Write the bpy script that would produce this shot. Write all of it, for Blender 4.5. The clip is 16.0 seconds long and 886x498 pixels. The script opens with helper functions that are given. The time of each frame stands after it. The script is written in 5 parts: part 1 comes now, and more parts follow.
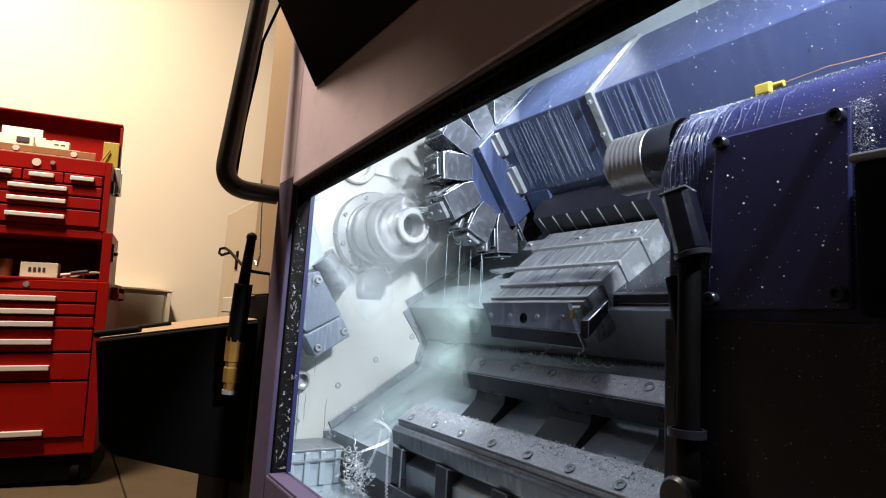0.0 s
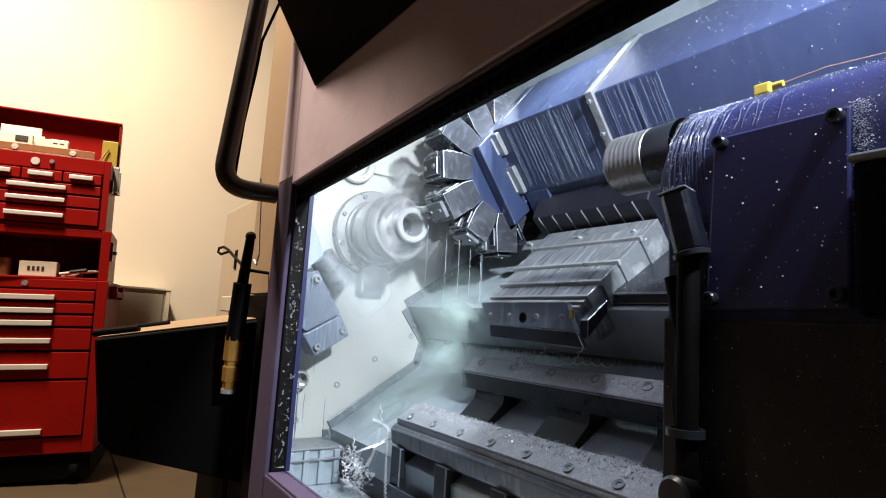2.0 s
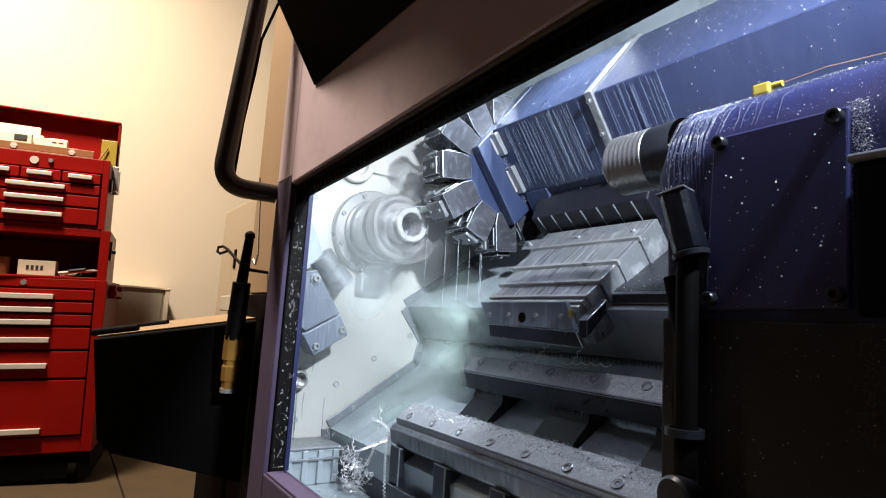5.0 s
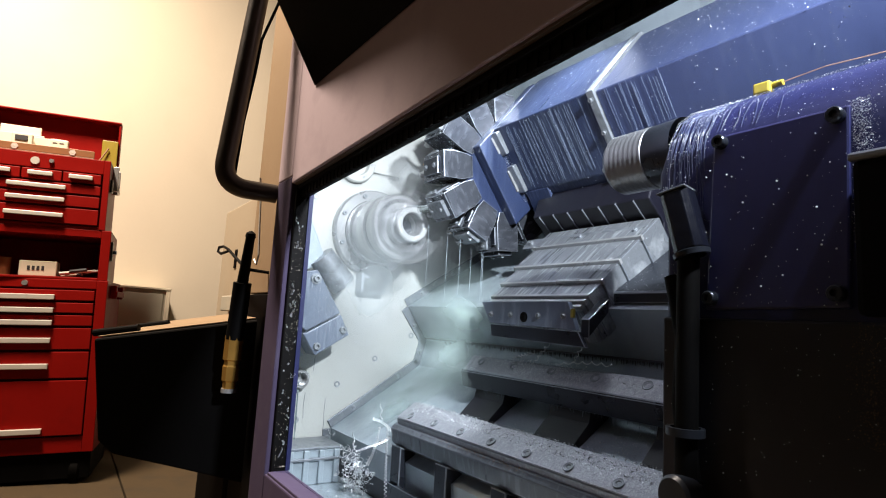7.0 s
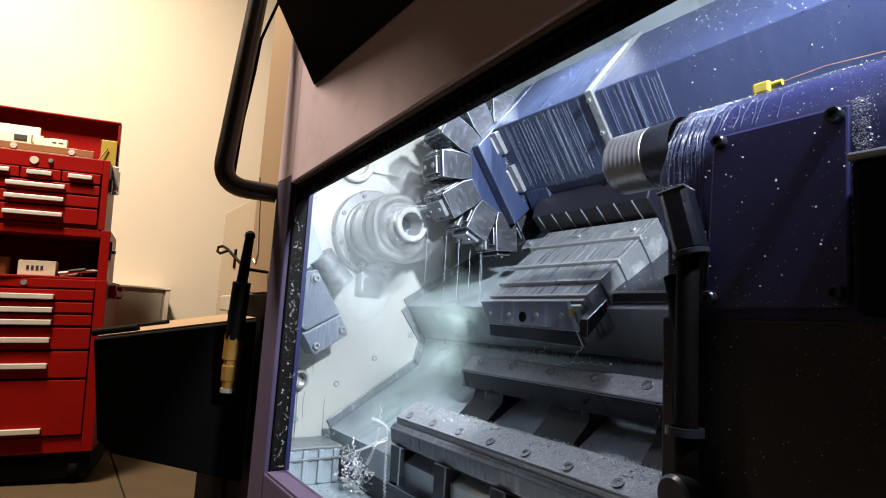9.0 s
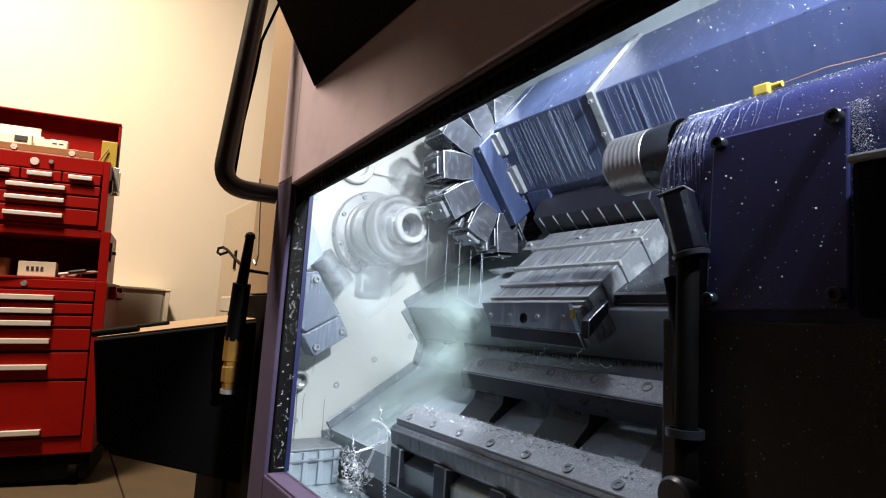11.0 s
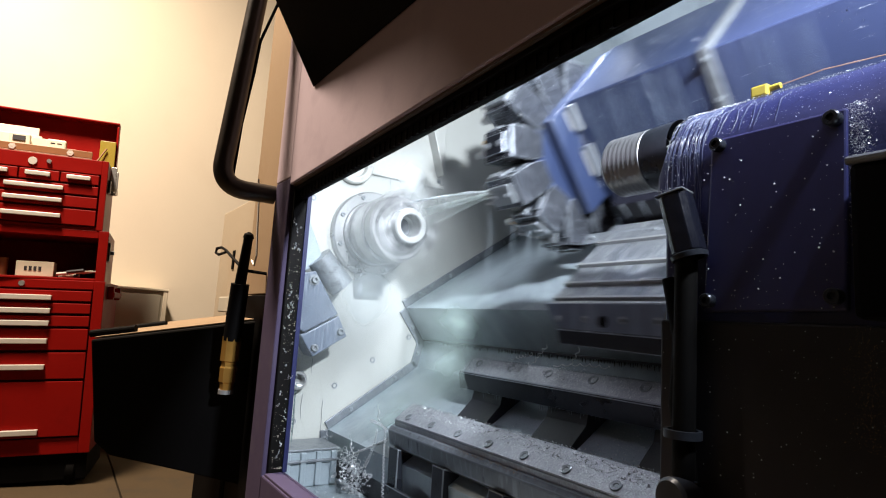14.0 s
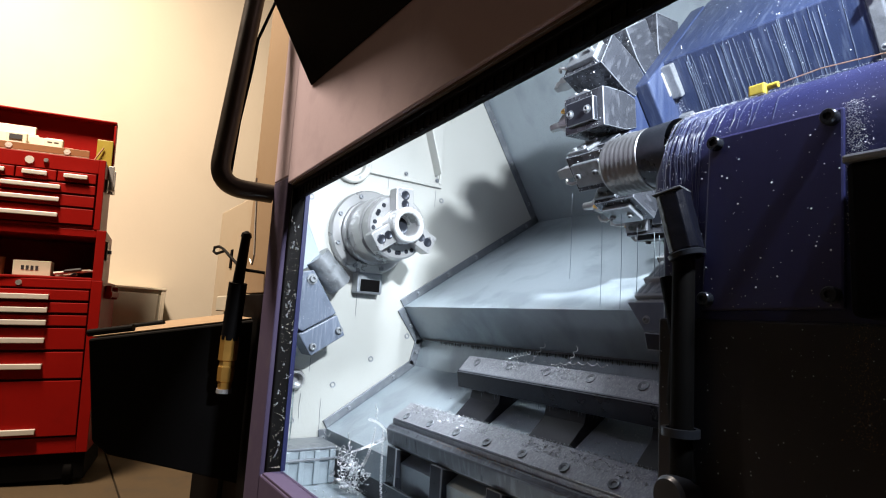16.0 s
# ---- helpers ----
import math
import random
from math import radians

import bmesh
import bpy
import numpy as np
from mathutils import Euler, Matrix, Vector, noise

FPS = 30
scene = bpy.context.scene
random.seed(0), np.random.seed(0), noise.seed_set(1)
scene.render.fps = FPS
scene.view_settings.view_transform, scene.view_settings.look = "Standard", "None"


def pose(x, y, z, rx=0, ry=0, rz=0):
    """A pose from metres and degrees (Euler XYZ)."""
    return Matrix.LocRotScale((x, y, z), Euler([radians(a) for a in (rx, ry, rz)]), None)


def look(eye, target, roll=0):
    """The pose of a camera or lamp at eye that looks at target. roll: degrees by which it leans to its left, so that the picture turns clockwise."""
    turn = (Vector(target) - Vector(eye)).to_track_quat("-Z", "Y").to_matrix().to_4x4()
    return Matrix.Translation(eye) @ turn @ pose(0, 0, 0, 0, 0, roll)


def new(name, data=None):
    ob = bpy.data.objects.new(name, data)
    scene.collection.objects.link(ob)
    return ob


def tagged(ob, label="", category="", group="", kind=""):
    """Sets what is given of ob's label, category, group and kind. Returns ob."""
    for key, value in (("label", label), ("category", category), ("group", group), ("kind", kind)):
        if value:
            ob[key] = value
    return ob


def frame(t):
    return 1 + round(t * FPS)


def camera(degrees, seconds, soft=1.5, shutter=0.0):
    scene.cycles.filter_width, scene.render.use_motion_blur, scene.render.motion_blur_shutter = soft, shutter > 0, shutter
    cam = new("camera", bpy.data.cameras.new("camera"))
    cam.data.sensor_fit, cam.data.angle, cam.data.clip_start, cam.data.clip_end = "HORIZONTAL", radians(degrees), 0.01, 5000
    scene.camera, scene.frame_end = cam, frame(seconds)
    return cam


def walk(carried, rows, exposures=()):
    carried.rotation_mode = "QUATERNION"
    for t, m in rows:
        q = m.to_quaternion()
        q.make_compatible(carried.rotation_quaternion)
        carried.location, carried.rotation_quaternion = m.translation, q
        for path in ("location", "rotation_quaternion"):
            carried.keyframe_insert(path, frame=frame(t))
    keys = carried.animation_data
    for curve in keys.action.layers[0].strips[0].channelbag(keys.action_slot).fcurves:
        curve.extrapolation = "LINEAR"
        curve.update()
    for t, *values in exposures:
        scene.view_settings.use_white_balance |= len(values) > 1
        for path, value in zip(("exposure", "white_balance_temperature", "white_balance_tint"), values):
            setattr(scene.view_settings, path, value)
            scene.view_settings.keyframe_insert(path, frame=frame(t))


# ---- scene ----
cam = camera(76, 16.0, soft=1.1, shutter=0.8)
walk(cam, [
    (0, pose(0, 0, 0.9, 97.611, -3.257, 56.252)),
    (0.5, pose(0, 0, 0.9, 97.671, -3.250, 56.284)),
    (1, pose(0, 0, 0.9, 97.632, -3.272, 56.236)),
    (1.5, pose(0, 0, 0.9, 97.678, -3.304, 56.224)),
    (2, pose(0, 0, 0.9, 97.559, -3.337, 56.158)),
    (2.5, pose(0, 0, 0.9, 97.563, -3.375, 56.156)),
    (3, pose(0, 0, 0.9, 97.471, -3.339, 56.160)),
    (3.5, pose(0, 0, 0.9, 97.427, -3.388, 56.144)),
    (4, pose(0, 0, 0.9, 97.477, -3.404, 56.019)),
    (6.5, pose(0, 0, 0.9, 97.610, -3.373, 56.185)),
    (7, pose(0, 0, 0.9, 97.492, -3.295, 56.153)),
    (7.5, pose(0, 0, 0.9, 97.593, -3.325, 56.214)),
    (8, pose(0, 0, 0.9, 97.533, -3.354, 56.089)),
    (8.5, pose(0, 0, 0.9, 97.527, -3.366, 56.095)),
    (9, pose(0, 0, 0.9, 97.469, -3.298, 56.094)),
    (11.5, pose(0, 0, 0.9, 97.667, -3.378, 56.097)),
    (12, pose(0, 0, 0.9, 97.712, -3.435, 56.076)),
    (12.5, pose(0, 0, 0.9, 97.706, -3.415, 56.017)),
    (13, pose(0, 0, 0.9, 97.760, -3.424, 55.982)),
    (13.5, pose(0, 0, 0.9, 97.731, -3.450, 55.949)),
    (14, pose(0, 0, 0.9, 97.673, -3.452, 55.938)),
    (14.5, pose(0, 0, 0.9, 97.663, -3.424, 55.854)),
    (15, pose(0, 0, 0.9, 97.710, -3.400, 55.826)),
    (15.5, pose(0, 0, 0.9, 97.713, -3.445, 55.737)),
    (16, pose(0, 0, 0.9, 97.569, -3.376, 55.749)),
])

# ---------------------------------------------------------------- world and light
world = bpy.data.worlds.new("world")
scene.world = world
world.use_nodes = True
world.node_tree.nodes["Background"].inputs[0].default_value = (0.5, 0.5, 0.5, 1)
world.node_tree.nodes["Background"].inputs[1].default_value = 0.0
scene.view_settings.exposure = 0.0


def lamp(name, size, size_y, power, colour, eye, target):
    data = bpy.data.lights.new(name, "AREA")
    data.shape, data.size, data.size_y, data.energy, data.color = "RECTANGLE", size, size_y, power, colour
    ob = new(name, data)
    ob.matrix_world = look(eye, target)
    return ob


# workshop ceiling tubes, warm, and the cool work light inside the machine
lamp("ceiling_lamp", 0.8, 0.4, 400, (1.0, 0.80, 0.615), (-2.70, -0.82, 4.1), (-2.70, -0.9, 0.0))
work = lamp("work_light", 0.09, 0.05, 32, (0.865, 0.91, 1.0), (0.11, 0.670, 1.76), (-1.7, 1.10, 1.08))
work.data.spread = radians(105)
# added unseen fill lamp under the chamber roof, brightens the rails
rail_fill = lamp("work_light", 0.22, 0.06, 7.5, (0.865, 0.91, 1.0), (-1.06, 1.15, 2.03), (-1.5, 0.86, 0.65))
rail_fill.data.spread = radians(84)

# ---------------------------------------------------------------- materials
MATS = {}


def mat(name, colour, rough=0.5, metal=0.0, vary=0.25, scale=8.0, bump=0.1, fine=60.0, streak=(1, 1, 1), dirt=None, dirt_amount=0.4, coat=0.0, per_piece=0.0, shine=0.5):
    """A surface with variation at two scales, relief, and stains of its own shape."""
    if name in MATS:
        return MATS[name]
    m = bpy.data.materials.new(name)
    m.use_nodes = True
    nt = m.node_tree
    n, l = nt.nodes, nt.links
    b = n["Principled BSDF"]
    tc = n.new("ShaderNodeTexCoord")
    mp = n.new("ShaderNodeMapping")
    mp.inputs["Scale"].default_value = streak
    l.new(tc.outputs["Object"], mp.inputs["Vector"])
    big = n.new("ShaderNodeTexNoise")
    big.inputs["Scale"].default_value = scale
    big.inputs["Detail"].default_value = 5
    small = n.new("ShaderNodeTexNoise")
    small.inputs["Scale"].default_value = fine
    small.inputs["Detail"].default_value = 3
    l.new(mp.outputs[0], big.inputs["Vector"])
    l.new(tc.outputs["Object"], small.inputs["Vector"])
    mix = n.new("ShaderNodeMix")
    mix.data_type = "RGBA"
    lo = [c * (1 - vary) for c in colour]
    hi = [min(1, c * (1 + vary)) for c in colour]
    mix.inputs["A"].default_value = (*lo, 1)
    mix.inputs["B"].default_value = (*hi, 1)
    avg = n.new("ShaderNodeMath")
    avg.operation = "MULTIPLY_ADD"
    l.new(small.outputs["Fac"], avg.inputs[0])
    avg.inputs[1].default_value = 0.4
    half = n.new("ShaderNodeMath")
    half.operation = "MULTIPLY"
    l.new(big.outputs["Fac"], half.inputs[0])
    half.inputs[1].default_value = 0.6
    l.new(half.outputs[0], avg.inputs[2])
    l.new(avg.outputs[0], mix.inputs["Factor"])
    out = mix.outputs["Result"]
    if dirt:
        ramp = n.new("ShaderNodeValToRGB")
        ramp.color_ramp.elements[0].position = 0.52
        ramp.color_ramp.elements[1].position = 0.66
        spot = n.new("ShaderNodeTexNoise")
        spot.inputs["Scale"].default_value = scale * 2.3
        spot.inputs["Detail"].default_value = 6
        l.new(mp.outputs[0], spot.inputs["Vector"])
        l.new(spot.outputs["Fac"], ramp.inputs["Fac"])
        k = n.new("ShaderNodeMath")
        k.operation = "MULTIPLY"
        l.new(ramp.outputs["Color"], k.inputs[0])
        k.inputs[1].default_value = dirt_amount
        dm = n.new("ShaderNodeMix")
        dm.data_type = "RGBA"
        l.new(k.outputs[0], dm.inputs["Factor"])
        l.new(out, dm.inputs["A"])
        dm.inputs["B"].default_value = (*dirt, 1)
        out = dm.outputs["Result"]
    if per_piece:
        info = n.new("ShaderNodeObjectInfo")
        hsv = n.new("ShaderNodeHueSaturation")
        rng = n.new("ShaderNodeMapRange")
        rng.inputs["To Min"].default_value = 1 - per_piece
        rng.inputs["To Max"].default_value = 1 + per_piece
        l.new(info.outputs["Random"], rng.inputs["Value"])
        l.new(rng.outputs[0], hsv.inputs["Value"])
        l.new(out, hsv.inputs["Color"])
        out = hsv.outputs["Color"]
    l.new(out, b.inputs["Base Color"])
    rr = n.new("ShaderNodeMapRange")
    rr.inputs["To Min"].default_value = max(0.03, rough - 0.12)
    rr.inputs["To Max"].default_value = min(1, rough + 0.12)
    l.new(big.outputs["Fac"], rr.inputs["Value"])
    l.new(rr.outputs[0], b.inputs["Roughness"])
    b.inputs["Metallic"].default_value = metal
    b.inputs["Specular IOR Level"].default_value = shine
    b.inputs["Coat Weight"].default_value = coat
    b.inputs["Coat Roughness"].default_value = 0.08
    if bump:
        bp = n.new("ShaderNodeBump")
        bp.inputs["Strength"].default_value = bump
        bp.inputs["Distance"].default_value = 0.004
        l.new(avg.outputs[0], bp.inputs["Height"])
        l.new(bp.outputs[0], b.inputs["Normal"])
    MATS[name] = m
    return m


def clear(name, tint, gloss, rough):
    m = bpy.data.materials.new(name)
    m.use_nodes = True
    nt = m.node_tree
    nt.nodes.clear()
    o = nt.nodes.new("ShaderNodeOutputMaterial")
    t = nt.nodes.new("ShaderNodeBsdfTransparent")
    g = nt.nodes.new("ShaderNodeBsdfGlossy")
    x = nt.nodes.new("ShaderNodeMixShader")
    t.inputs[0].default_value = (*tint, 1)
    g.inputs["Roughness"].default_value = rough
    x.inputs[0].default_value = gloss
    nt.links.new(t.outputs[0], x.inputs[1])
    nt.links.new(g.outputs[0], x.inputs[2])
    nt.links.new(x.outputs[0], o.inputs[0])
    return m


WALL = mat("cream_plaster", (0.61, 0.553, 0.452), 0.85, vary=0.05, scale=1.5, bump=0.05, dirt=(0.48, 0.41, 0.31), dirt_amount=0.08, shine=0.2)
CONCRETE = mat("concrete", (0.050, 0.031, 0.011), 0.75, vary=0.35, scale=3, bump=0.25, dirt=(0.028, 0.02, 0.011), dirt_amount=0.5)
DOOR = mat("door_paint", (0.43, 0.355, 0.405), 0.75, vary=0.08, scale=5, bump=0.05, fine=150, dirt=(0.29, 0.24, 0.28), dirt_amount=0.25, shine=0.08)
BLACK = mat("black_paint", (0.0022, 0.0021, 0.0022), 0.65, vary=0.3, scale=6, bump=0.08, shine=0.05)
RUBBER = mat("black_rubber", (0.0032, 0.003, 0.003), 0.6, vary=0.35, scale=25, bump=0.2, shine=0.08)
ENAMEL = mat("white_enamel", (0.405, 0.413, 0.39), 0.4, vary=0.06, scale=3, bump=0.03, dirt=(0.35, 0.36, 0.345), dirt_amount=0.25, streak=(1, 1, 0.25))
SHEET = mat("pale_grey_sheet", (0.285, 0.335, 0.37), 0.34, metal=0.1, vary=0.25, scale=4, bump=0.08, streak=(1, 1, 0.3), dirt=(0.14, 0.17, 0.195), dirt_amount=0.45)
NAVY = mat("navy_paint", (0.0105, 0.0128, 0.058), 0.5, vary=0.35, scale=7, bump=0.3, fine=110, streak=(1, 1, 0.35), coat=0.05, shine=0.3)
PLATE = mat("navy_cover_plate", (0.016, 0.018, 0.080), 0.42, vary=0.3, scale=6, bump=0.12, fine=110, streak=(3, 1, 0.3), dirt=(0.02, 0.024, 0.075), dirt_amount=0.4, shine=0.5)
COVER = mat("cover_paint", (0.020, 0.030, 0.070), 0.33, vary=0.35, scale=5, bump=0.06, streak=(14.0, 2, 0.2), dirt=(0.12, 0.15, 0.22), dirt_amount=0.26, coat=0.25)
REARCOVER = mat("rear_cover_paint", (0.034, 0.046, 0.105), 0.38, vary=0.25, scale=4, bump=0.05, streak=(6, 2, 0.3), dirt=(0.08, 0.10, 0.15), dirt_amount=0.12, coat=0.2)
STRIP = mat("grey_edge_strip", (0.13, 0.145, 0.165), 0.4, metal=0.3, vary=0.3, scale=12, bump=0.1, dirt=(0.25, 0.27, 0.28), dirt_amount=0.4)
GUARD = mat("streaked_guard", (0.20, 0.23, 0.25), 0.4, vary=0.2, scale=30, bump=0.1, streak=(1, 1, 0.06), dirt=(0.13, 0.155, 0.18), dirt_amount=0.4)
# black rubber, its brown tone carries the warm room light
GRIP = mat("warm_lit_rubber", (0.020, 0.013, 0.008), 0.38, vary=0.35, scale=20, bump=0.12, shine=0.5)
RAIL = mat("swarf_pitted_rail", (0.33, 0.34, 0.375), 0.4, metal=0.5, vary=0.4, scale=110, bump=0.7, fine=300, streak=(1, 0.5, 0.5), dirt=(0.55, 0.57, 0.60), dirt_amount=0.55)
CENTRE = mat("dull_turned_steel", (0.20, 0.205, 0.215), 0.33, metal=0.7, vary=0.3, scale=20, bump=0.1)
# violet door paint with the shade low on the door put into its colour
DOORSHADE = mat("shaded_violet_door", (0.055, 0.044, 0.082), 0.7, vary=0.2, scale=8, bump=0.06, dirt=(0.07, 0.06, 0.09), dirt_amount=0.4, shine=0.1)
RUNPALE = mat("pale_coolant_run", (0.15, 0.19, 0.27), 0.45, vary=0.3, scale=40, bump=0)
# dark lining colour, chosen to cut light bounced inside the chamber
DIMLINING = mat("dim_lining", (0.05, 0.055, 0.065), 0.5, vary=0.3, scale=5, bump=0.1)
SEALLIP = mat("dirty_brown_seal", (0.07, 0.042, 0.022), 0.5, vary=0.4, scale=20, bump=0.2)
STEEL = mat("bright_steel", (0.40, 0.405, 0.41), 0.30, metal=0.6, vary=0.15, scale=9, bump=0.02, fine=200)
WORN = mat("worn_steel", (0.26, 0.28, 0.30), 0.42, metal=0.6, vary=0.4, scale=14, bump=0.3, fine=140, dirt=(0.08, 0.09, 0.10), dirt_amount=0.5)
DARK = mat("oiled_steel", (0.026, 0.030, 0.040), 0.3, metal=0.55, vary=0.4, scale=16, bump=0.15, fine=120)
SETTER = mat("grey_blue_paint", (0.10, 0.122, 0.165), 0.35, vary=0.3, scale=9, bump=0.1, streak=(2, 6, 0.4), dirt=(0.26, 0.30, 0.36), dirt_amount=0.4, coat=0.2)
LEAF = mat("scuffed_leaf_steel", (0.20, 0.215, 0.235), 0.30, metal=0.5, vary=0.5, scale=7, bump=0.2, fine=150, streak=(7, 0.7, 0.7), dirt=(0.62, 0.65, 0.68), dirt_amount=0.65)
RUN = mat("coolant_run", (0.045, 0.055, 0.11), 0.45, vary=0.3, scale=40, bump=0)
RED = mat("red_enamel", (0.205, 0.0045, 0.003), 0.42, vary=0.12, scale=5, bump=0.03, dirt=(0.15, 0.004, 0.003), dirt_amount=0.25, shine=0.1)
HOLDER = mat("wet_holder_steel", (0.075, 0.082, 0.098), 0.26, metal=0.65, vary=0.5, scale=22, bump=0.3, fine=130, streak=(1, 1, 0.4), dirt=(0.26, 0.28, 0.32), dirt_amount=0.45)
CHROME = mat("satin_pull", (0.62, 0.59, 0.54), 0.4, metal=0.3, vary=0.06, scale=20, bump=0.02)
BRASS = mat("brass", (0.55, 0.30, 0.07), 0.35, metal=0.8, vary=0.2, scale=20, bump=0.05)
COPPER = mat("pale_copper_wire", (0.38, 0.24, 0.16), 0.35, metal=0.5, vary=0.2, bump=0)
BEIGE = mat("beige_panel", (0.27, 0.19, 0.115), 0.7, vary=0.1, scale=2, bump=0.04, dirt=(0.22, 0.14, 0.07), dirt_amount=0.3, shine=0.2)
YELLOW = mat("yellow_plastic", (0.27, 0.21, 0.025), 0.4, vary=0.1, scale=30, bump=0.02)
PAPER = mat("paper_card", (0.72, 0.66, 0.52), 0.8, vary=0.08, scale=12, bump=0.05)
WOOD = mat("oiled_wood", (0.22, 0.09, 0.03), 0.5, vary=0.35, scale=10, bump=0.12, streak=(0.2, 3, 3))
GREY = mat("grey_panel", (0.40, 0.38, 0.31), 0.6, vary=0.1, scale=4, bump=0.05)
CHIP = mat("steel_chip", (0.62, 0.64, 0.66), 0.3, metal=0.5, vary=0.3, scale=40, bump=0.1)
BEAM = mat("wet_grey_beam", (0.11, 0.12, 0.14), 0.32, metal=0.3, vary=0.4, scale=14, bump=0.25, streak=(3, 1, 0.4), dirt=(0.28, 0.30, 0.33), dirt_amount=0.45)
NEARBLACK = mat("near_black", (0.0034, 0.0034, 0.0085), 0.45, vary=0.5, scale=9, bump=0.2, streak=(1, 1, 0.3), dirt=(0.014, 0.012, 0.014), dirt_amount=0.3)
WETBLACK = mat("wet_black_paint", (0.004, 0.0045, 0.008), 0.2, vary=0.4, scale=18, bump=0.4, fine=90, shine=0.3)
STREAM = mat("running_coolant", (0.28, 0.33, 0.37), 0.15, vary=0.3, scale=30, bump=0)
PALE = mat("cream_sheet", (0.40, 0.335, 0.245), 0.7, vary=0.08, scale=2, bump=0.04, dirt=(0.36, 0.27, 0.17), dirt_amount=0.3, shine=0.2)
WATER = clear("coolant", (0.85, 0.95, 0.95), 0.35, 0.12)
GLASS = clear("door_glass", (0.97, 0.985, 0.98), 0.003, 0.02)
def misty(name, amount):
    """Fine spray: pale, mostly clear, patchy."""
    m = bpy.data.materials.new(name)
    m.use_nodes = True
    nt = m.node_tree
    nt.nodes.clear()
    o = nt.nodes.new("ShaderNodeOutputMaterial")
    t = nt.nodes.new("ShaderNodeBsdfTransparent")
    d = nt.nodes.new("ShaderNodeBsdfTranslucent")
    e = nt.nodes.new("ShaderNodeBsdfDiffuse")
    a = nt.nodes.new("ShaderNodeMixShader")
    x = nt.nodes.new("ShaderNodeMixShader")
    tc = nt.nodes.new("ShaderNodeTexCoord")
    n = nt.nodes.new("ShaderNodeTexNoise")
    r = nt.nodes.new("ShaderNodeMapRange")
    n.inputs["Scale"].default_value = 14
    n.inputs["Detail"].default_value = 4
    r.inputs["From Min"].default_value, r.inputs["From Max"].default_value = 0.35, 0.7
    r.inputs["To Min"].default_value, r.inputs["To Max"].default_value = amount * 0.3, amount
    for s in (d, e):
        s.inputs[0].default_value = (0.86, 0.94, 0.92, 1)
    nt.links.new(tc.outputs["Object"], n.inputs["Vector"])
    nt.links.new(n.outputs["Fac"], r.inputs["Value"])
    # thins out along its length
    sep = nt.nodes.new("ShaderNodeSeparateXYZ")
    thin = nt.nodes.new("ShaderNodeMapRange")
    mul = nt.nodes.new("ShaderNodeMath")
    mul.operation = "MULTIPLY"
    thin.inputs["From Min"].default_value, thin.inputs["From Max"].default_value = -1.970, -1.60
    nt.links.new(tc.outputs["Object"], sep.inputs[0])
    nt.links.new(sep.outputs["X"], thin.inputs["Value"])
    nt.links.new(thin.outputs[0], mul.inputs[0])
    nt.links.new(r.outputs[0], mul.inputs[1])
    nt.links.new(mul.outputs[0], x.inputs[0])
    nt.links.new(d.outputs[0], a.inputs[1])
    nt.links.new(e.outputs[0], a.inputs[2])
    nt.links.new(t.outputs[0], x.inputs[1])
    nt.links.new(a.outputs[0], x.inputs[2])
    nt.links.new(x.outputs[0], o.inputs[0])
    return m


def vapour(name, tint, amount):
    """Drifting vapour: thickest in the middle of a sheet, gone at its rim."""
    m = bpy.data.materials.new(name)
    m.use_nodes = True
    nt = m.node_tree
    nt.nodes.clear()
    n, l = nt.nodes, nt.links
    o = n.new("ShaderNodeOutputMaterial")
    t, d, e = n.new("ShaderNodeBsdfTransparent"), n.new("ShaderNodeBsdfTranslucent"), n.new("ShaderNodeBsdfDiffuse")
    a, x = n.new("ShaderNodeMixShader"), n.new("ShaderNodeMixShader")
    for q in (d, e):
        q.inputs[0].default_value = (*tint, 1)
    tc = n.new("ShaderNodeTexCoord")
    g = n.new("ShaderNodeTexGradient")
    g.gradient_type = "QUADRATIC_SPHERE"
    l.new(tc.outputs["Object"], g.inputs["Vector"])
    info = n.new("ShaderNodeObjectInfo")
    w = n.new("ShaderNodeTexNoise")
    w.noise_dimensions = "4D"
    w.inputs["Scale"].default_value = 1.6
    w.inputs["Detail"].default_value = 4
    l.new(tc.outputs["Object"], w.inputs["Vector"])
    k = n.new("ShaderNodeMath")
    k.operation = "MULTIPLY"
    k.inputs[1].default_value = 20
    l.new(info.outputs["Random"], k.inputs[0])
    l.new(k.outputs[0], w.inputs["W"])
    r = n.new("ShaderNodeMapRange")
    r.inputs["From Min"].default_value, r.inputs["From Max"].default_value = 0.3, 0.7
    r.inputs["To Min"].default_value, r.inputs["To Max"].default_value = amount * 0.25, amount
    l.new(w.outputs["Fac"], r.inputs["Value"])
    mul = n.new("ShaderNodeMath")
    mul.operation = "MULTIPLY"
    mul.use_clamp = True
    l.new(g.outputs["Fac"], mul.inputs[0])
    l.new(r.outputs[0], mul.inputs[1])
    l.new(mul.outputs[0], x.inputs[0])
    l.new(d.outputs[0], a.inputs[1])
    l.new(e.outputs[0], a.inputs[2])
    l.new(t.outputs[0], x.inputs[1])
    l.new(a.outputs[0], x.inputs[2])
    l.new(x.outputs[0], o.inputs[0])
    return m


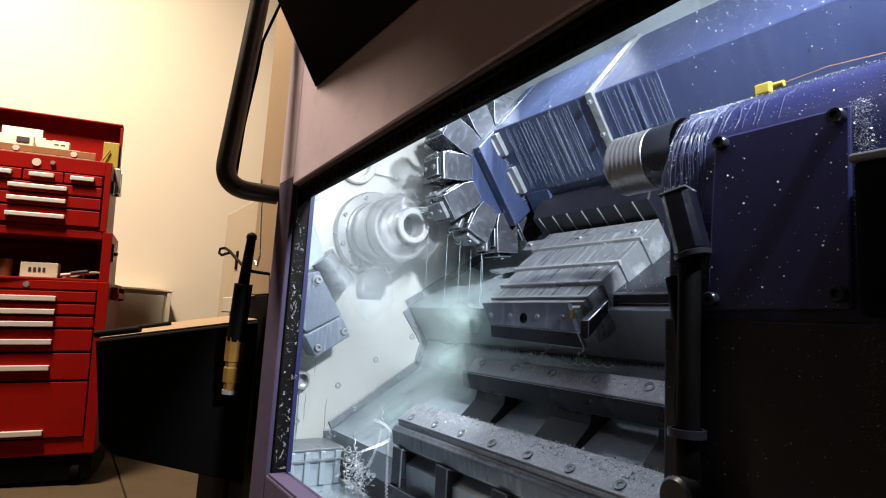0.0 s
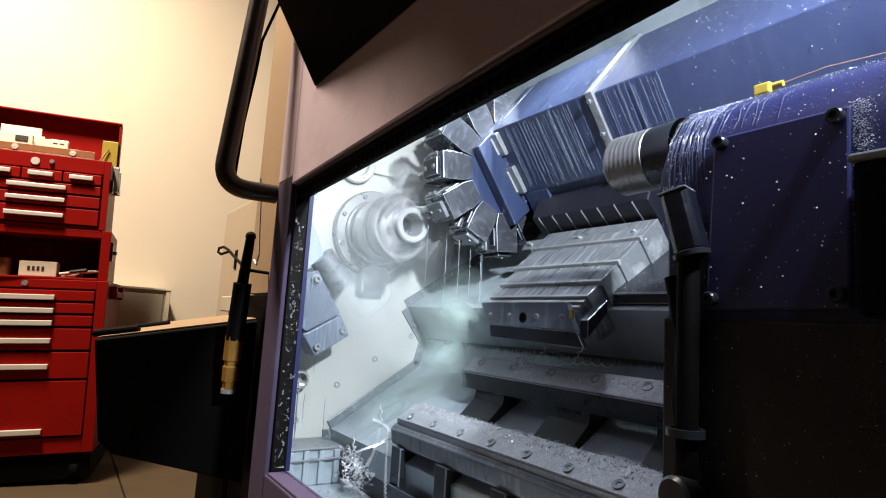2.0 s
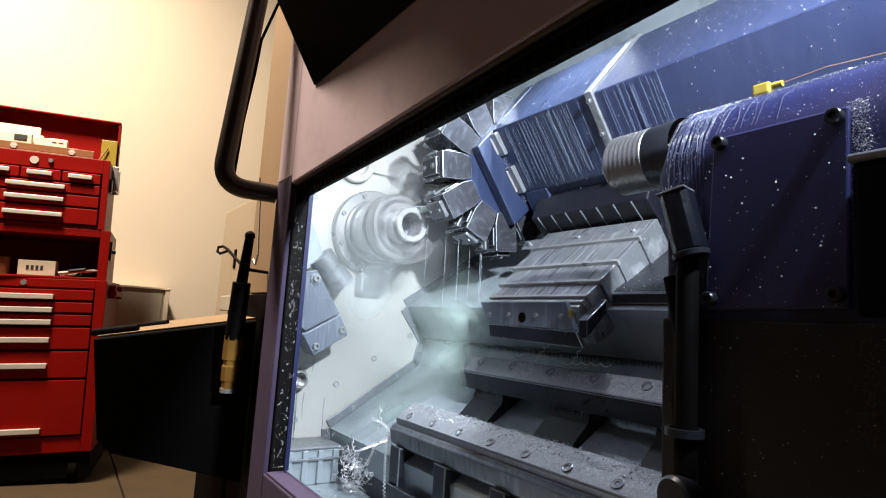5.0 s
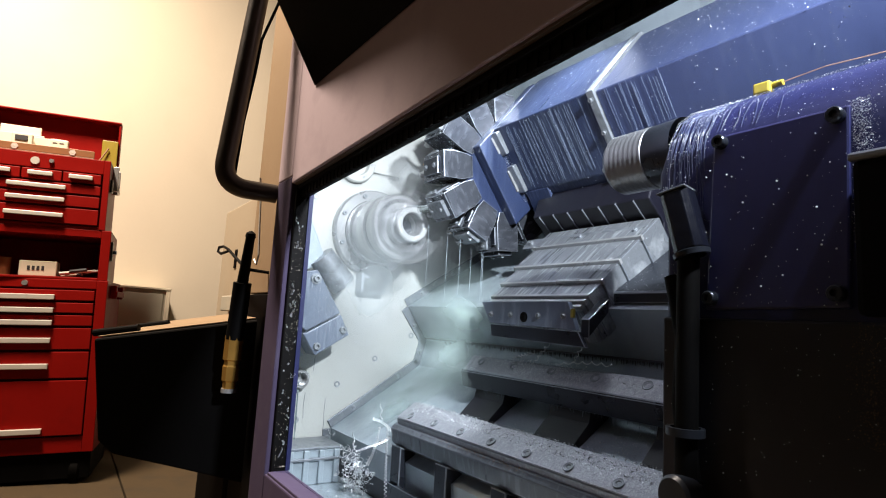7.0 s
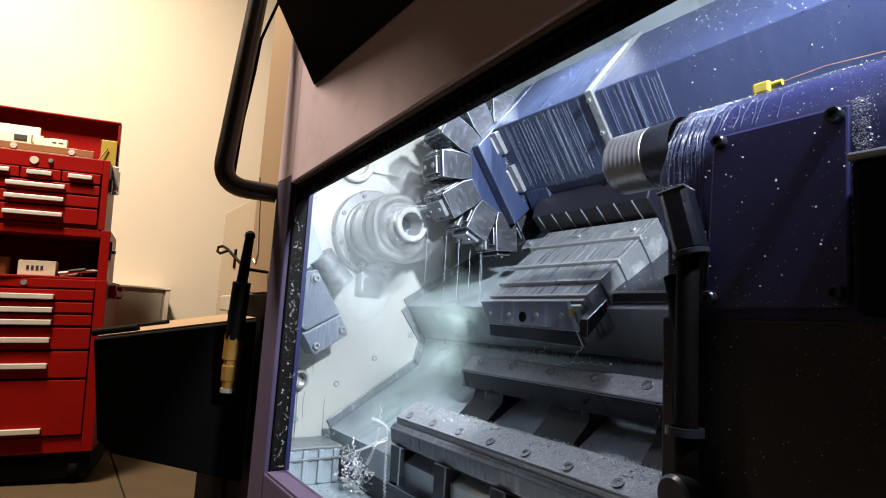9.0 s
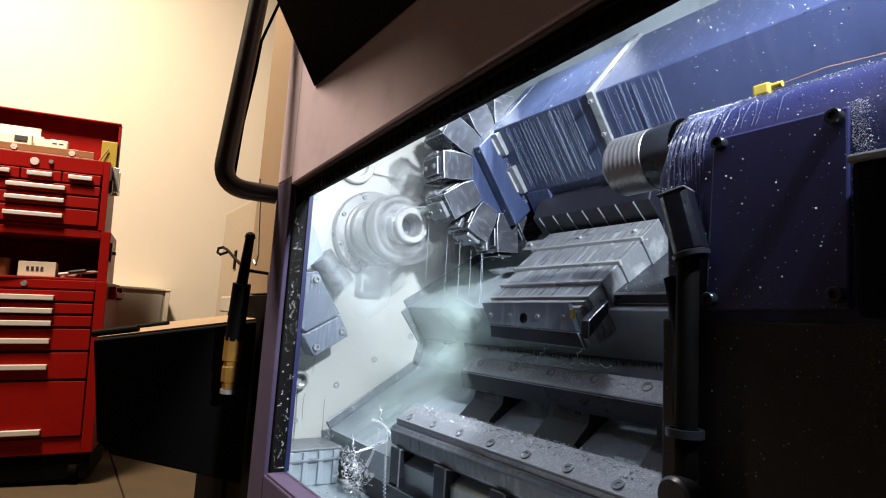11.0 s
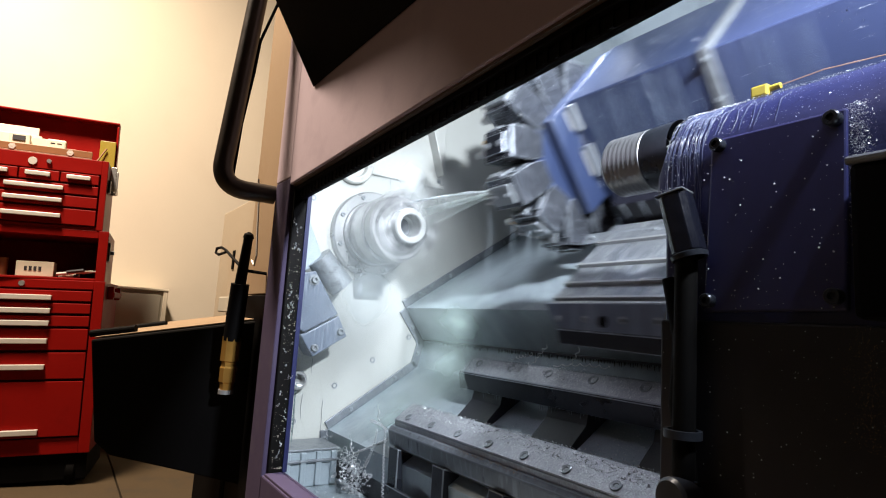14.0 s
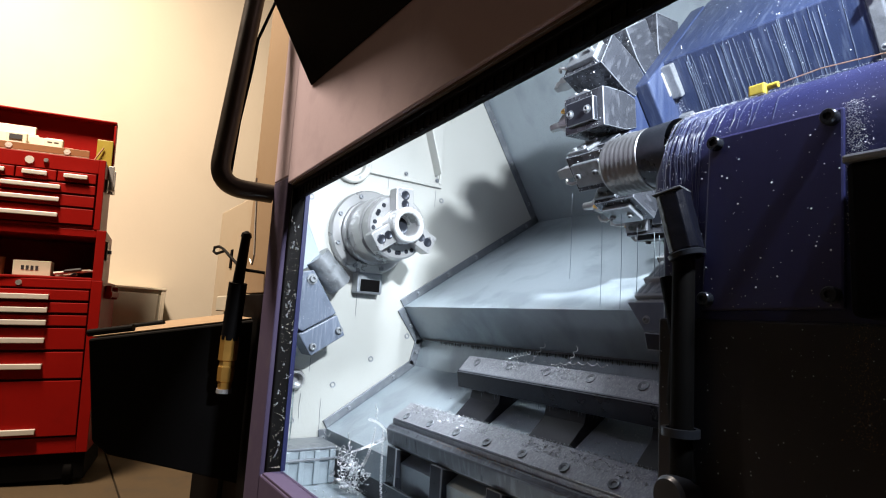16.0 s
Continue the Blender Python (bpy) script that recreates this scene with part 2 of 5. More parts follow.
PLUME = vapour("white_spray_plume", (0.92, 0.96, 0.96), 0.95)
HAZE = vapour("green_coolant_haze", (0.58, 0.73, 0.69), 0.8)
VEIL = vapour("thin_coolant_mist", (0.78, 0.86, 0.88), 0.6)
MIST = misty("coolant_mist", 0.4)
SPRAY = misty("coolant_spray", 0.75)
# near-white base colour puts the sparkle of wet drops into the paint
DROP = mat("coolant_drop", (0.75, 0.80, 0.85), 0.15, vary=0.1, bump=0)
CRUST = mat("rusty_chip", (0.30, 0.16, 0.08), 0.4, metal=0.3, vary=0.3, scale=40, bump=0)
DRIP = mat("grey_drip", (0.20, 0.23, 0.27), 0.2, vary=0.2, bump=0)
MARK = mat("dark_marking", (0.03, 0.03, 0.035), 0.6, vary=0.1, bump=0)

EDGE = mat("rubbed_edge", (0.22, 0.24, 0.27), 0.36, metal=0.55, vary=0.35, scale=30, bump=0.1)
EDGES = {m.name: EDGE for m in (DARK, WORN, LEAF, RAIL, HOLDER, BEAM)}  # bare metal is rubbed bright along its edges


# ---------------------------------------------------------------- mesh helpers
def thing(name, label, category, m=None, group="", kind=""):
    ob = new(name)
    ob.empty_display_size = 0.05
    if m is not None:
        ob.matrix_world = m
    return tagged(ob, label, category, group, kind)


def mesh_of(name, bm, material, smooth=0.0):
    bmesh.ops.recalc_face_normals(bm, faces=bm.faces)
    me = bpy.data.meshes.new(name)
    if smooth:
        for f in bm.faces:
            f.smooth = True
        for e in bm.edges:
            if len(e.link_faces) == 2 and e.calc_face_angle(0) > smooth:
                e.smooth = False
    bm.to_mesh(me)
    bm.free()
    me.materials.append(material)
    me.materials.append(EDGES.get(material.name, material))
    return me


def part(name, bm, material, parent=None, label="", smooth=0.0, m=None):
    ob = new(name, mesh_of(name, bm, material, smooth))
    ob.parent = parent
    if m is not None:
        ob.matrix_basis = m
    return tagged(ob, label)


def bevelled(bm, r, seg=2):
    if r:
        bmesh.ops.bevel(bm, geom=[e for e in bm.edges if e.calc_face_angle(0) > 0.3], offset=r, segments=seg, affect="EDGES", profile=0.5, clamp_overlap=True, material=1)
    return bm


def box(x0, y0, z0, x1, y1, z1, r=0.004, seg=2):
    bm = bmesh.new()
    bmesh.ops.create_cube(bm, size=1)
    for v in bm.verts:
        v.co = Vector(((x0 + x1) / 2 + v.co.x * (x1 - x0), (y0 + y1) / 2 + v.co.y * (y1 - y0), (z0 + z1) / 2 + v.co.z * (z1 - z0)))
    return bevelled(bm, r, seg)


def prism(profile, a, b, axis="x", r=0.0, seg=2):
    """A closed outline, extruded along an axis from a to b: (y, z) for x, (x, z) for y, (x, y) for z."""
    bm = bmesh.new()
    def at(p, s):
        return {"x": (s, p[0], p[1]), "y": (p[0], s, p[1]), "z": (p[0], p[1], s)}[axis]
    v0 = [bm.verts.new(at(p, a)) for p in profile]
    v1 = [bm.verts.new(at(p, b)) for p in profile]
    n = len(profile)
    bm.faces.new(v0)
    bm.faces.new(list(reversed(v1)))
    for i in range(n):
        bm.faces.new((v0[i], v0[(i + 1) % n], v1[(i + 1) % n], v1[i]))
    bmesh.ops.recalc_face_normals(bm, faces=bm.faces)
    return bevelled(bm, r, seg)


def sheet_path(path, t):
    """An open outline given a thickness to its right-hand side."""
    off = []
    for i, p in enumerate(path):
        ds = []
        for j in (i - 1, i):
            if 0 <= j < len(path) - 1:
                d = Vector(path[j + 1]) - Vector(path[j])
                ds.append(Vector((d.y, -d.x)).normalized())
        nrm = sum(ds, Vector((0, 0))) / len(ds)
        nrm = nrm / max(0.3, nrm.length_squared)
        off.append((p[0] + nrm.x * t, p[1] + nrm.y * t))
    return list(path) + off[::-1]


def turned(outline, seg=40, m=None):
    """Turned about the local x axis: outline of (x, radius)."""
    bm = bmesh.new()
    rings = []
    for x, r in outline:
        if r < 1e-6:
            rings.append([bm.verts.new((x, 0, 0))])
        else:
            rings.append([bm.verts.new((x, r * math.cos(2 * math.pi * i / seg), r * math.sin(2 * math.pi * i / seg))) for i in range(seg)])
    for a, b in zip(rings, rings[1:]):
        if len(a) == 1 and len(b) == 1:
            continue
        for i in range(seg):
            j = (i + 1) % seg
            if len(a) == 1:
                bm.faces.new((a[0], b[i], b[j]))
            elif len(b) == 1:
                bm.faces.new((a[i], a[j], b[0]))
            else:
                bm.faces.new((a[i], a[j], b[j], b[i]))
    if m is not None:
        bmesh.ops.transform(bm, matrix=m, verts=bm.verts)
    return bm


def rod(p, q, r, seg=12, r2=None):
    """A round bar from p to q."""
    p, q = Vector(p), Vector(q)
    m = Matrix.Translation(p) @ (q - p).to_track_quat("X", "Z").to_matrix().to_4x4()
    d = (q - p).length
    r2 = r if r2 is None else r2
    return turned([(0, 0), (0, r), (d, r2), (d, 0)], seg, m)


def tube(points, r, seg=10, closed_ends=True):
    """A round bar along a path."""
    bm = bmesh.new()
    pts = [Vector(p) for p in points]
    rings = []
    up = Vector((0.123, 0.456, 0.881)).normalized()
    for i, p in enumerate(pts):
        d = (pts[min(i + 1, len(pts) - 1)] - pts[max(i - 1, 0)]).normalized()
        a = d.cross(up).normalized()
        b = d.cross(a)
        rings.append([bm.verts.new(p + r * (a * math.cos(2 * math.pi * k / seg) + b * math.sin(2 * math.pi * k / seg))) for k in range(seg)])
    for u, w in zip(rings, rings[1:]):
        for k in range(seg):
            bm.faces.new((u[k], u[(k + 1) % seg], w[(k + 1) % seg], w[k]))
    if closed_ends:
        bm.faces.new(rings[0])
        bm.faces.new(rings[-1][::-1])
    return bm


def rounded_path(corners, radius, steps=6):
    out = [Vector(corners[0])]
    for a, b, c in zip(corners, corners[1:], corners[2:]):
        a, b, c = Vector(a), Vector(b), Vector(c)
        p, q = b + (a - b).normalized() * radius, b + (c - b).normalized() * radius
        for i in range(steps + 1):
            s = i / steps
            out.append(p * (1 - s) ** 2 + b * 2 * s * (1 - s) + q * s ** 2)
    out.append(Vector(corners[-1]))
    return out


def merge(*bms):
    out = bmesh.new()
    for b in bms:
        me = bpy.data.meshes.new("tmp")
        b.to_mesh(me)
        b.free()
        out.from_mesh(me)
        bpy.data.meshes.remove(me)
    return out


def cap_screw(r=0.007, h=0.008):
    """A socket head screw standing along local x, with its recess."""
    return turned([(0, r * 1.5), (0.0015, r * 1.5), (0.0015, r), (h - 0.001, r), (h, r * 0.85), (h, r * 0.5), (h * 0.4, r * 0.45), (h * 0.4, 0)], 10)


SCREW = mesh_of("screw", cap_screw(), WORN, 0.6)

SUNK = mesh_of("sunk_screw", turned([(-0.002, 0.0115), (0.0008, 0.0115), (0.0012, 0.0105), (0.0002, 0.0085), (0.0002, 0.006), (-0.0015, 0.0045), (-0.0015, 0)], 14), WORN, 0.6)


def sunk(parent, place, direction, size=1.0):
    ob = new("bolt", SUNK)
    ob.parent = parent
    ob.matrix_basis = Matrix.Translation(place) @ Vector(direction).to_track_quat("X", "Z").to_matrix().to_4x4() @ Matrix.Scale(size, 4)
    return ob


def screw(parent, place, direction, size=1.0, name="screw"):
    ob = new(name, SCREW)
    ob.parent = parent
    ob.matrix_basis = Matrix.Translation(place) @ Vector(direction).to_track_quat("X", "Z").to_matrix().to_4x4() @ Matrix.Scale(size, 4)
    return ob


# ---------------------------------------------------------------- the room
def structure(name, bm, material, label, category, smooth=0.0):
    return tagged(part(name, bm, material, None, label, smooth), "", category, "", "structure")


# near-black colour for unseen room sides, keeps bounced light low
DIM = mat("unseen_dark_wall", (0.03, 0.028, 0.026), 0.85, vary=0.1, scale=1, bump=0.04)
floor = structure("floor", box(-6.0, -2.8, -0.2, 5.0, 3.2, -0.030, 0), CONCRETE, "stained brown concrete workshop floor", "floor")
xs, ys = [-6.0, -4.6, -2.9, -0.9, 1.1, 3.1, 5.0], [-2.8, -1.75, 0.36, 1.8, 3.2]
for xa, xb in zip(xs, xs[1:]):
    for ya, yb in zip(ys, ys[1:]):
        part("slab", box(xa + 0.004, ya + 0.004, -0.04, xb - 0.004, yb - 0.004, 0.0, 0.003), CONCRETE, floor)
structure("wall_west", box(-4.72, -0.80, 0, -4.6, 3.2, 4.2, 0), WALL, "cream painted plaster workshop wall", "wall")
# unseen recess added south of the cream wall, so less light bounces
structure("wall_southwest", box(-6.0, -2.8, 0, -5.88, -0.80, 4.2, 0), DIM, "unseen near-black wall, dark to cut bounced light", "wall")
structure("wall_return", box(-6.0, -0.80, 0, -4.72, -0.70, 4.2, 0), DIM, "unseen near-black wall, dark to cut bounced light", "wall")
structure("wall_south", box(-6.0, -2.92, 0, 5.0, -2.8, 4.2, 0), DIM, "unseen near-black wall, dark to cut bounced light", "wall")
structure("wall_north", box(-4.6, 3.2, 0, 5.0, 3.32, 4.2, 0), DIM, "unseen near-black wall, dark to cut bounced light", "wall")
structure("wall_east", box(5.0, -2.8, 0, 5.12, 3.2, 4.2, 0), DIM, "unseen near-black wall, dark to cut bounced light", "wall")
structure("ceiling", box(-6.0, -2.8, 4.2, 5.0, 3.2, 4.3, 0), DIM, "unseen near-black ceiling, dark to cut bounced light", "ceiling")


# ---------------------------------------------------------------- the lathe: enclosure
PROFILE = [(0.846, 0.30), (0.832, 0.462), (0.827, 0.519), (1.171, 0.735), (1.197, 0.832), (1.103, 0.958), (1.788, 1.392), (1.46, 1.888), (1.35, 2.05)]
WX = -1.90


def lathe():
    t = thing("lathe", "large turning lathe with a taupe painted front and a lit chamber", "lathe")
    # front skin with a real window opening
    x0, x1, zb, zt = -1.463, 0.62, 0.504, 1.247
    F0, F1 = 0.47, 0.523
    rise = 0.042 * (x1 - x0)
    part("front_panel", box(-1.583, F0, zt + 0.02, x0, F1, 2.15, 0.004), DOOR, t)
    # below the window top the door front takes the darkened paint
    part("door_trim", box(-1.583, F0, 0.08, x0, F1, zt + 0.02, 0.004), DOORSHADE, t, "violet door edge, darkened for its shade")
    part("front_panel", box(x1, F0, 0.08, 1.0, F1, 2.15, 0.006), DOOR, t)
    part("front_panel", prism([(x0, zt), (x1, zt + rise), (x1, 2.15), (x0, 2.15)], F0, F1, "y", 0.003), DOOR, t)
    part("lower_door", box(x0, F0, 0.08, x1, F1, zb, 0.004), DOORSHADE, t)
    # hood's unseen outer reach and height are enlarged to shade the front panel
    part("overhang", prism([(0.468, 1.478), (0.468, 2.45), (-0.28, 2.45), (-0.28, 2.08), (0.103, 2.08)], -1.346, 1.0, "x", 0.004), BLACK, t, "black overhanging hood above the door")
    # headstock wall and chamber sheets
    part("headstock_wall", box(WX - 0.04, 0.53, 0.30, WX, 2.0, 2.10, 0), ENAMEL, t, "white enamelled headstock wall, wet with coolant")
    part("chamber_sheet", prism(sheet_path(PROFILE, 0.02), WX, 0.75, "x"), SHEET, t, "wet blue-grey steel chamber lining")
    # unseen roof, end and front lining kept dark against bounced light
    part("chamber_roof", box(WX, 0.53, 2.05, 0.75, 1.4, 2.07, 0), DIMLINING, t)
    part("chamber_end", box(0.75, 0.53, 0.30, 0.79, 2.0, 2.10, 0), DIMLINING, t)
    part("chamber_front_lining", box(WX, 0.53, 0.40, -1.52, 0.54, 2.06, 0), DIMLINING, t)
    part("sump_floor", box(WX, 0.53, 0.36, 0.75, 0.83, 0.38, 0), SHEET, t)
    part("sump_guard", box(WX, 0.56, 0.375, WX + 0.045, 0.828, 0.452, 0.004), GUARD, t, "streaked wet guard plate in the sump corner")
    part("guard_rim", box(WX, 0.56, 0.453, WX + 0.052, 0.829, 0.463, 0.003), GUARD, t)
    part("sump_guard", box(WX + 0.045, 0.56, 0.375, WX + 0.10, 0.80, 0.406, 0.004), GUARD, t)
    part("guard_rim", box(WX + 0.045, 0.56, 0.407, WX + 0.106, 0.804, 0.413, 0.002), GUARD, t)
    part("sump_back", box(WX, 0.834, 0.36, 0.75, 0.85, 0.44, 0), DIMLINING, t)
    part("base", box(-1.57, 0.49, 0.0, 0.98, 1.95, 0.30, 0.01), BLACK, t)
    part("base_front", box(-1.57, 0.49, 0.30, 0.98, 0.522, 0.36, 0), BLACK, t)
    # black rubber liner round the opening
    part("window_seal", box(x0 - 0.001, F0 + 0.012, zb, x0 + 0.012, F1 + 0.002, zt, 0.003), RUBBER, t, "chip-covered black rubber window seal")
    part("window_seal", prism([(x0 + 0.012, zt - 0.014), (x1, zt + rise - 0.014), (x1, zt + rise + 0.001), (x0 + 0.012, zt + 0.001)], F0 + 0.014, F1 + 0.002, "y", 0.002), RUBBER, t)
    part("window_sill", box(x0 + 0.012, F0 + 0.004, zb - 0.002, x1, F1 + 0.002, zb + 0.006, 0.002), DOORSHADE, t)
    part("retainer", prism([(x0 + 0.012, zt - 0.037), (x1, zt + rise - 0.037), (x1, zt + rise - 0.013), (x0 + 0.012, zt - 0.013)], F1 - 0.028, F1 - 0.012, "y", 0.004), RUBBER, t, "dirty rubber glazing strip")
    part("seal_lip", prism([(x0 + 0.012, zt - 0.005), (x1, zt + rise - 0.005), (x1, zt + rise + 0.001), (x0 + 0.012, zt + 0.001)], F0 + 0.006, F0 + 0.0145, "y", 0.001), SEALLIP, t, "dirty brown seal lip")
    ribs = bmesh.new()
    for i in range(95):
        x = x0 + 0.03 + i * 0.0215
        z = zt + 0.042 * (x - x0)
        q = box(x, F1 - 0.0305, z - 0.0352, x + 0.009, F1 - 0.012, z - 0.013, 0.0)
        me = bpy.data.meshes.new("tmp")
        q.to_mesh(me)
        q.free()
        ribs.from_mesh(me)
        bpy.data.meshes.remove(me)
    tagged(part("seal_ribs", ribs, RUBBER, t, "ribbed rubber glazing strip"), "", "", "", "stuff")
    part("blue_edge_strip", box(x0 + 0.012, F1 - 0.006, zb + 0.006, x0 + 0.017, F1 + 0.006, zt - 0.016, 0.001), NAVY, t)
    # bolted edge strips on the headstock wall, along the sheets
    for a, c in zip(PROFILE[1:-1], PROFILE[2:-1]):
        d = (Vector(c) - Vector(a)).normalized()
        nrm = Vector((-d.y, d.x))
        q = [a, c, tuple(Vector(c) + nrm * 0.03), tuple(Vector(a) + nrm * 0.03)]
        part("edge_strip", prism(q, WX, WX + 0.008, "x", 0.002), STRIP, t)
        n = max(1, int((Vector(c) - Vector(a)).length / 0.16))
        for i in range(n):
            p = Vector(a).lerp(Vector(c), (i + 0.5) / n) + nrm * 0.015
            screw(t, (WX + 0.007, p.x, p.y), (1, 0, 0), 0.9)
    for y, z in ((0.839, 0.667), (0.981, 0.758), (1.129, 0.847), (0.70, 0.55), (1.25, 1.40), (0.70, 1.32)):
        sunk(t, (WX, y, z), (1, 0, 0), 0.95)
    return t


lathe()


def panel_cover():
    """Raised cover plate with a gusset on the headstock wall."""
    t = thing("wall_cover", "white bolted cover plate with a ribbed gusset on the headstock wall", "cover plate")
    part("plate", box(WX, 0.885, 1.447, WX + 0.010, 1.24, 1.86, 0.004), ENAMEL, t)
    part("rim", merge(box(WX + 0.006, 0.885, 1.447, WX + 0.016, 1.24, 1.462, 0.003), box(WX + 0.006, 1.225, 1.462, WX + 0.016, 1.24, 1.86, 0.003), box(WX + 0.006, 0.885, 1.462, WX + 0.016, 0.90, 1.86, 0.003)), ENAMEL, t)
    part("gusset", prism([(1.135, 1.70), (1.205, 1.49), (1.205, 1.86), (1.135, 1.86)], WX + 0.009, WX + 0.06, "x", 0.003), ENAMEL, t)
    for y, z in ((0.91, 1.475), (1.07, 1.475), (1.215, 1.475), (1.215, 1.60), (1.215, 1.73)):
        screw(t, (WX + 0.012, y, z), (1, 0, 0), 0.9)
    port = part("port", turned([(0, 0.075), (0.02, 0.075), (0.025, 0.07), (0.025, 0.05), (0.008, 0.045), (0.008, 0)], 32, pose(WX, 0.84, 1.47)), ENAMEL, None, "", 0.6)
    tagged(port, "white round capped port on the headstock wall", "port")
    for a in range(6):
        screw(port, (WX + 0.02, 0.84 + 0.06 * math.cos(a * 1.047), 1.47 + 0.06 * math.sin(a * 1.047)), (1, 0, 0), 0.7)


panel_cover()

AY, AZ = 0.930, 1.219


def headstock():
    """Fixed nose flange and the bracket under it."""
    t = thing("spindle_nose", "bolted steel spindle nose flange on the white wall", "flange", pose(WX, AY, AZ))
    part("flange", turned([(0, 0.158), (0.022, 0.158), (0.028, 0.152), (0.028, 0.12), (0, 0.12)], 56), STEEL, t, "", 0.6)
    for k in range(8):
        a = radians(22 + 45 * k)
        screw(t, (0.026, 0.138 * math.cos(a), 0.138 * math.sin(a)), (1, 0, 0), 1.2)
    part("sensor_box", box(0.001, -0.05, -0.225, 0.05, 0.05, -0.15, 0.005), WORN, t)
    # black plate stands in for the dark of a square recess
    part("sensor_window", box(0.05, -0.038, -0.218, 0.054, 0.038, -0.175, 0.002), BLACK, t)


headstock()


def chuck():
    """Spindle, three-jaw chuck and the turned ring it holds; turns about its own x axis."""
    t = thing("chuck", "steel three-jaw lathe chuck holding a turned ring", "chuck", pose(WX, AY, AZ))
    part("spindle", turned([(0.0, 0.118), (0.06, 0.118), (0.065, 0.112), (0.115, 0.112), (0.12, 0.118), (0.17, 0.118), (0.175, 0.113), (0.175, 0)], 56), STEEL, t, "", 0.6)
    part("chuck_body", turned([(0.176, 0.108), (0.180, 0.112), (0.222, 0.112), (0.228, 0.105), (0.228, 0.03), (0.21, 0.03), (0.21, 0)], 56), STEEL, t, "", 0.6)
    for k in range(3):
        a = radians(90 + 120 * k + 4)
        m = pose(0, 0, 0, math.degrees(a) - 90)
        bm = prism([(-0.033, 0.040), (0.033, 0.040), (0.033, 0.122), (0.029, 0.127), (-0.029, 0.127), (-0.033, 0.122)], 0.229, 0.276, "x", 0.002)
        jaw = part("jaw", bm, STEEL, t, "", 0, m)
        for r, big in ((0.102, 1.0), (0.072, 0.9)):
            part("jaw_screw", turned([(0.2765, 0.0165 * big), (0.2775, 0.015 * big), (0.2775, 0.0125 * big), (0.2767, 0.011 * big), (0.2767, 0)], 18, pose(0, 0, r)), DARK, jaw, "", 0.6)
        for y in (-0.023, 0.023):
            screw(jaw, (0.272, y, 0.118), (1, 0, 0), 0.55, "jaw_pin")
        # raised dark discs, the shade of bolt holes given by colour
        for dy, r in ((-0.055, 0.070), (0.055, 0.070), (0.040, 0.085), (-0.074, 0.048), (0.074, 0.048)):
            q = m @ Vector((0.2285, dy, r))
            part("bolt_hole", turned([(0, 0.008), (0.0012, 0.007), (0.0012, 0.0)], 12, pose(*q)), DARK, t)
    part("workpiece", turned([(0.229, 0.062), (0.262, 0.062), (0.264, 0.060), (0.300, 0.060), (0.304, 0.056), (0.304, 0.041), (0.300, 0.038), (0.25, 0.036), (0.23, 0.034), (0.23, 0.0)], 48), mat("cut_steel", (0.52, 0.53, 0.53), 0.28, metal=0.5, vary=0.08, scale=20, bump=0.02), t, "bright freshly turned ring", 0.6)
    # dark disc closes the shallow bore and stands in for its inner shade
    part("bore", turned([(0.232, 0.0345), (0.234, 0.0345), (0.234, 0)], 32), DARK, t, "dark disc for the shade inside the ring")
    return t


CHUCK = chuck()


def tool_setter():
    t = thing("tool_setter", "blue-grey tool setter arm folded against the headstock", "tool setter")
    part("arm", prism([(0.575, 0.99), (0.60, 1.03), (0.676, 1.05), (0.766, 0.915), (0.655, 0.852), (0.575, 0.90)], -1.84, -1.75, "x", 0.004), SETTER, t)
    part("end_block", prism([(0.766, 0.911), (0.80, 0.845), (0.688, 0.775), (0.64, 0.845), (0.655, 0.848)], -1.83, -1.745, "x", 0.004), SETTER, t)
    for y, z in ((0.672, 1.02), (0.775, 0.86), (0.69, 0.805)):
        screw(t, (-1.748, y, z), (1, 0, 0), 1.7)
    part("elbow", rod((-1.80, 0.70, 1.10), (-1.80, 0.79, 1.01), 0.045, 24), WORN, t, "", 0.6)
    part("upright", prism([(0.58, 1.30), (0.62, 1.30), (0.72, 1.09), (0.66, 1.05), (0.58, 1.12)], -1.86, -1.80, "x", 0.004), SHEET, t)
    part("foot_plate", prism([(0.55, 0.90), (0.63, 0.85), (0.685, 0.77), (0.62, 0.74), (0.55, 0.74)], -1.90, -1.84, "x", 0.002), SHEET, t)


tool_setter()


def coolant_cup():
    t = thing("coolant_cup", "small wet metal nozzle cup dripping coolant", "nozzle")
    part("cup", turned([(0, 0), (0, 0.03), (0.035, 0.033), (0.045, 0.028), (0.045, 0.022), (0.01, 0.02), (0.01, 0)], 20, pose(-1.9, 0.69, 0.69) ), STEEL, t, "", 0.6)
    part("stem", rod((-1.87, 0.60, 0.70), (-1.87, 0.68, 0.69), 0.012), DARK, t)
    part("drip", tube([(-1.86, 0.685, 0.68), (-1.86, 0.684, 0.60), (-1.86, 0.686, 0.47)], 0.0025, 6), WATER, t)
    g = thing("chip_guard", "wet translucent grey chip guard in the sump corner", "guard")
    part("guard_box", box(-1.89, 0.56, 0.38, -1.74, 0.80, 0.487, 0.004), SHEET, g)
    for i in range(5):
        y = 0.575 + 0.05 * i
        part("guard_rib", box(-1.741, y, 0.385, -1.730, y + 0.018, 0.486, 0.003), SHEET, g)
    part("guard_lip", box(-1.742, 0.565, 0.455, -1.728, 0.80, 0.463, 0.002), WORN, g)
    part("guard_flange", box(-1.89, 0.555, 0.487, -1.735, 0.805, 0.494, 0.002), WORN, g)


coolant_cup()


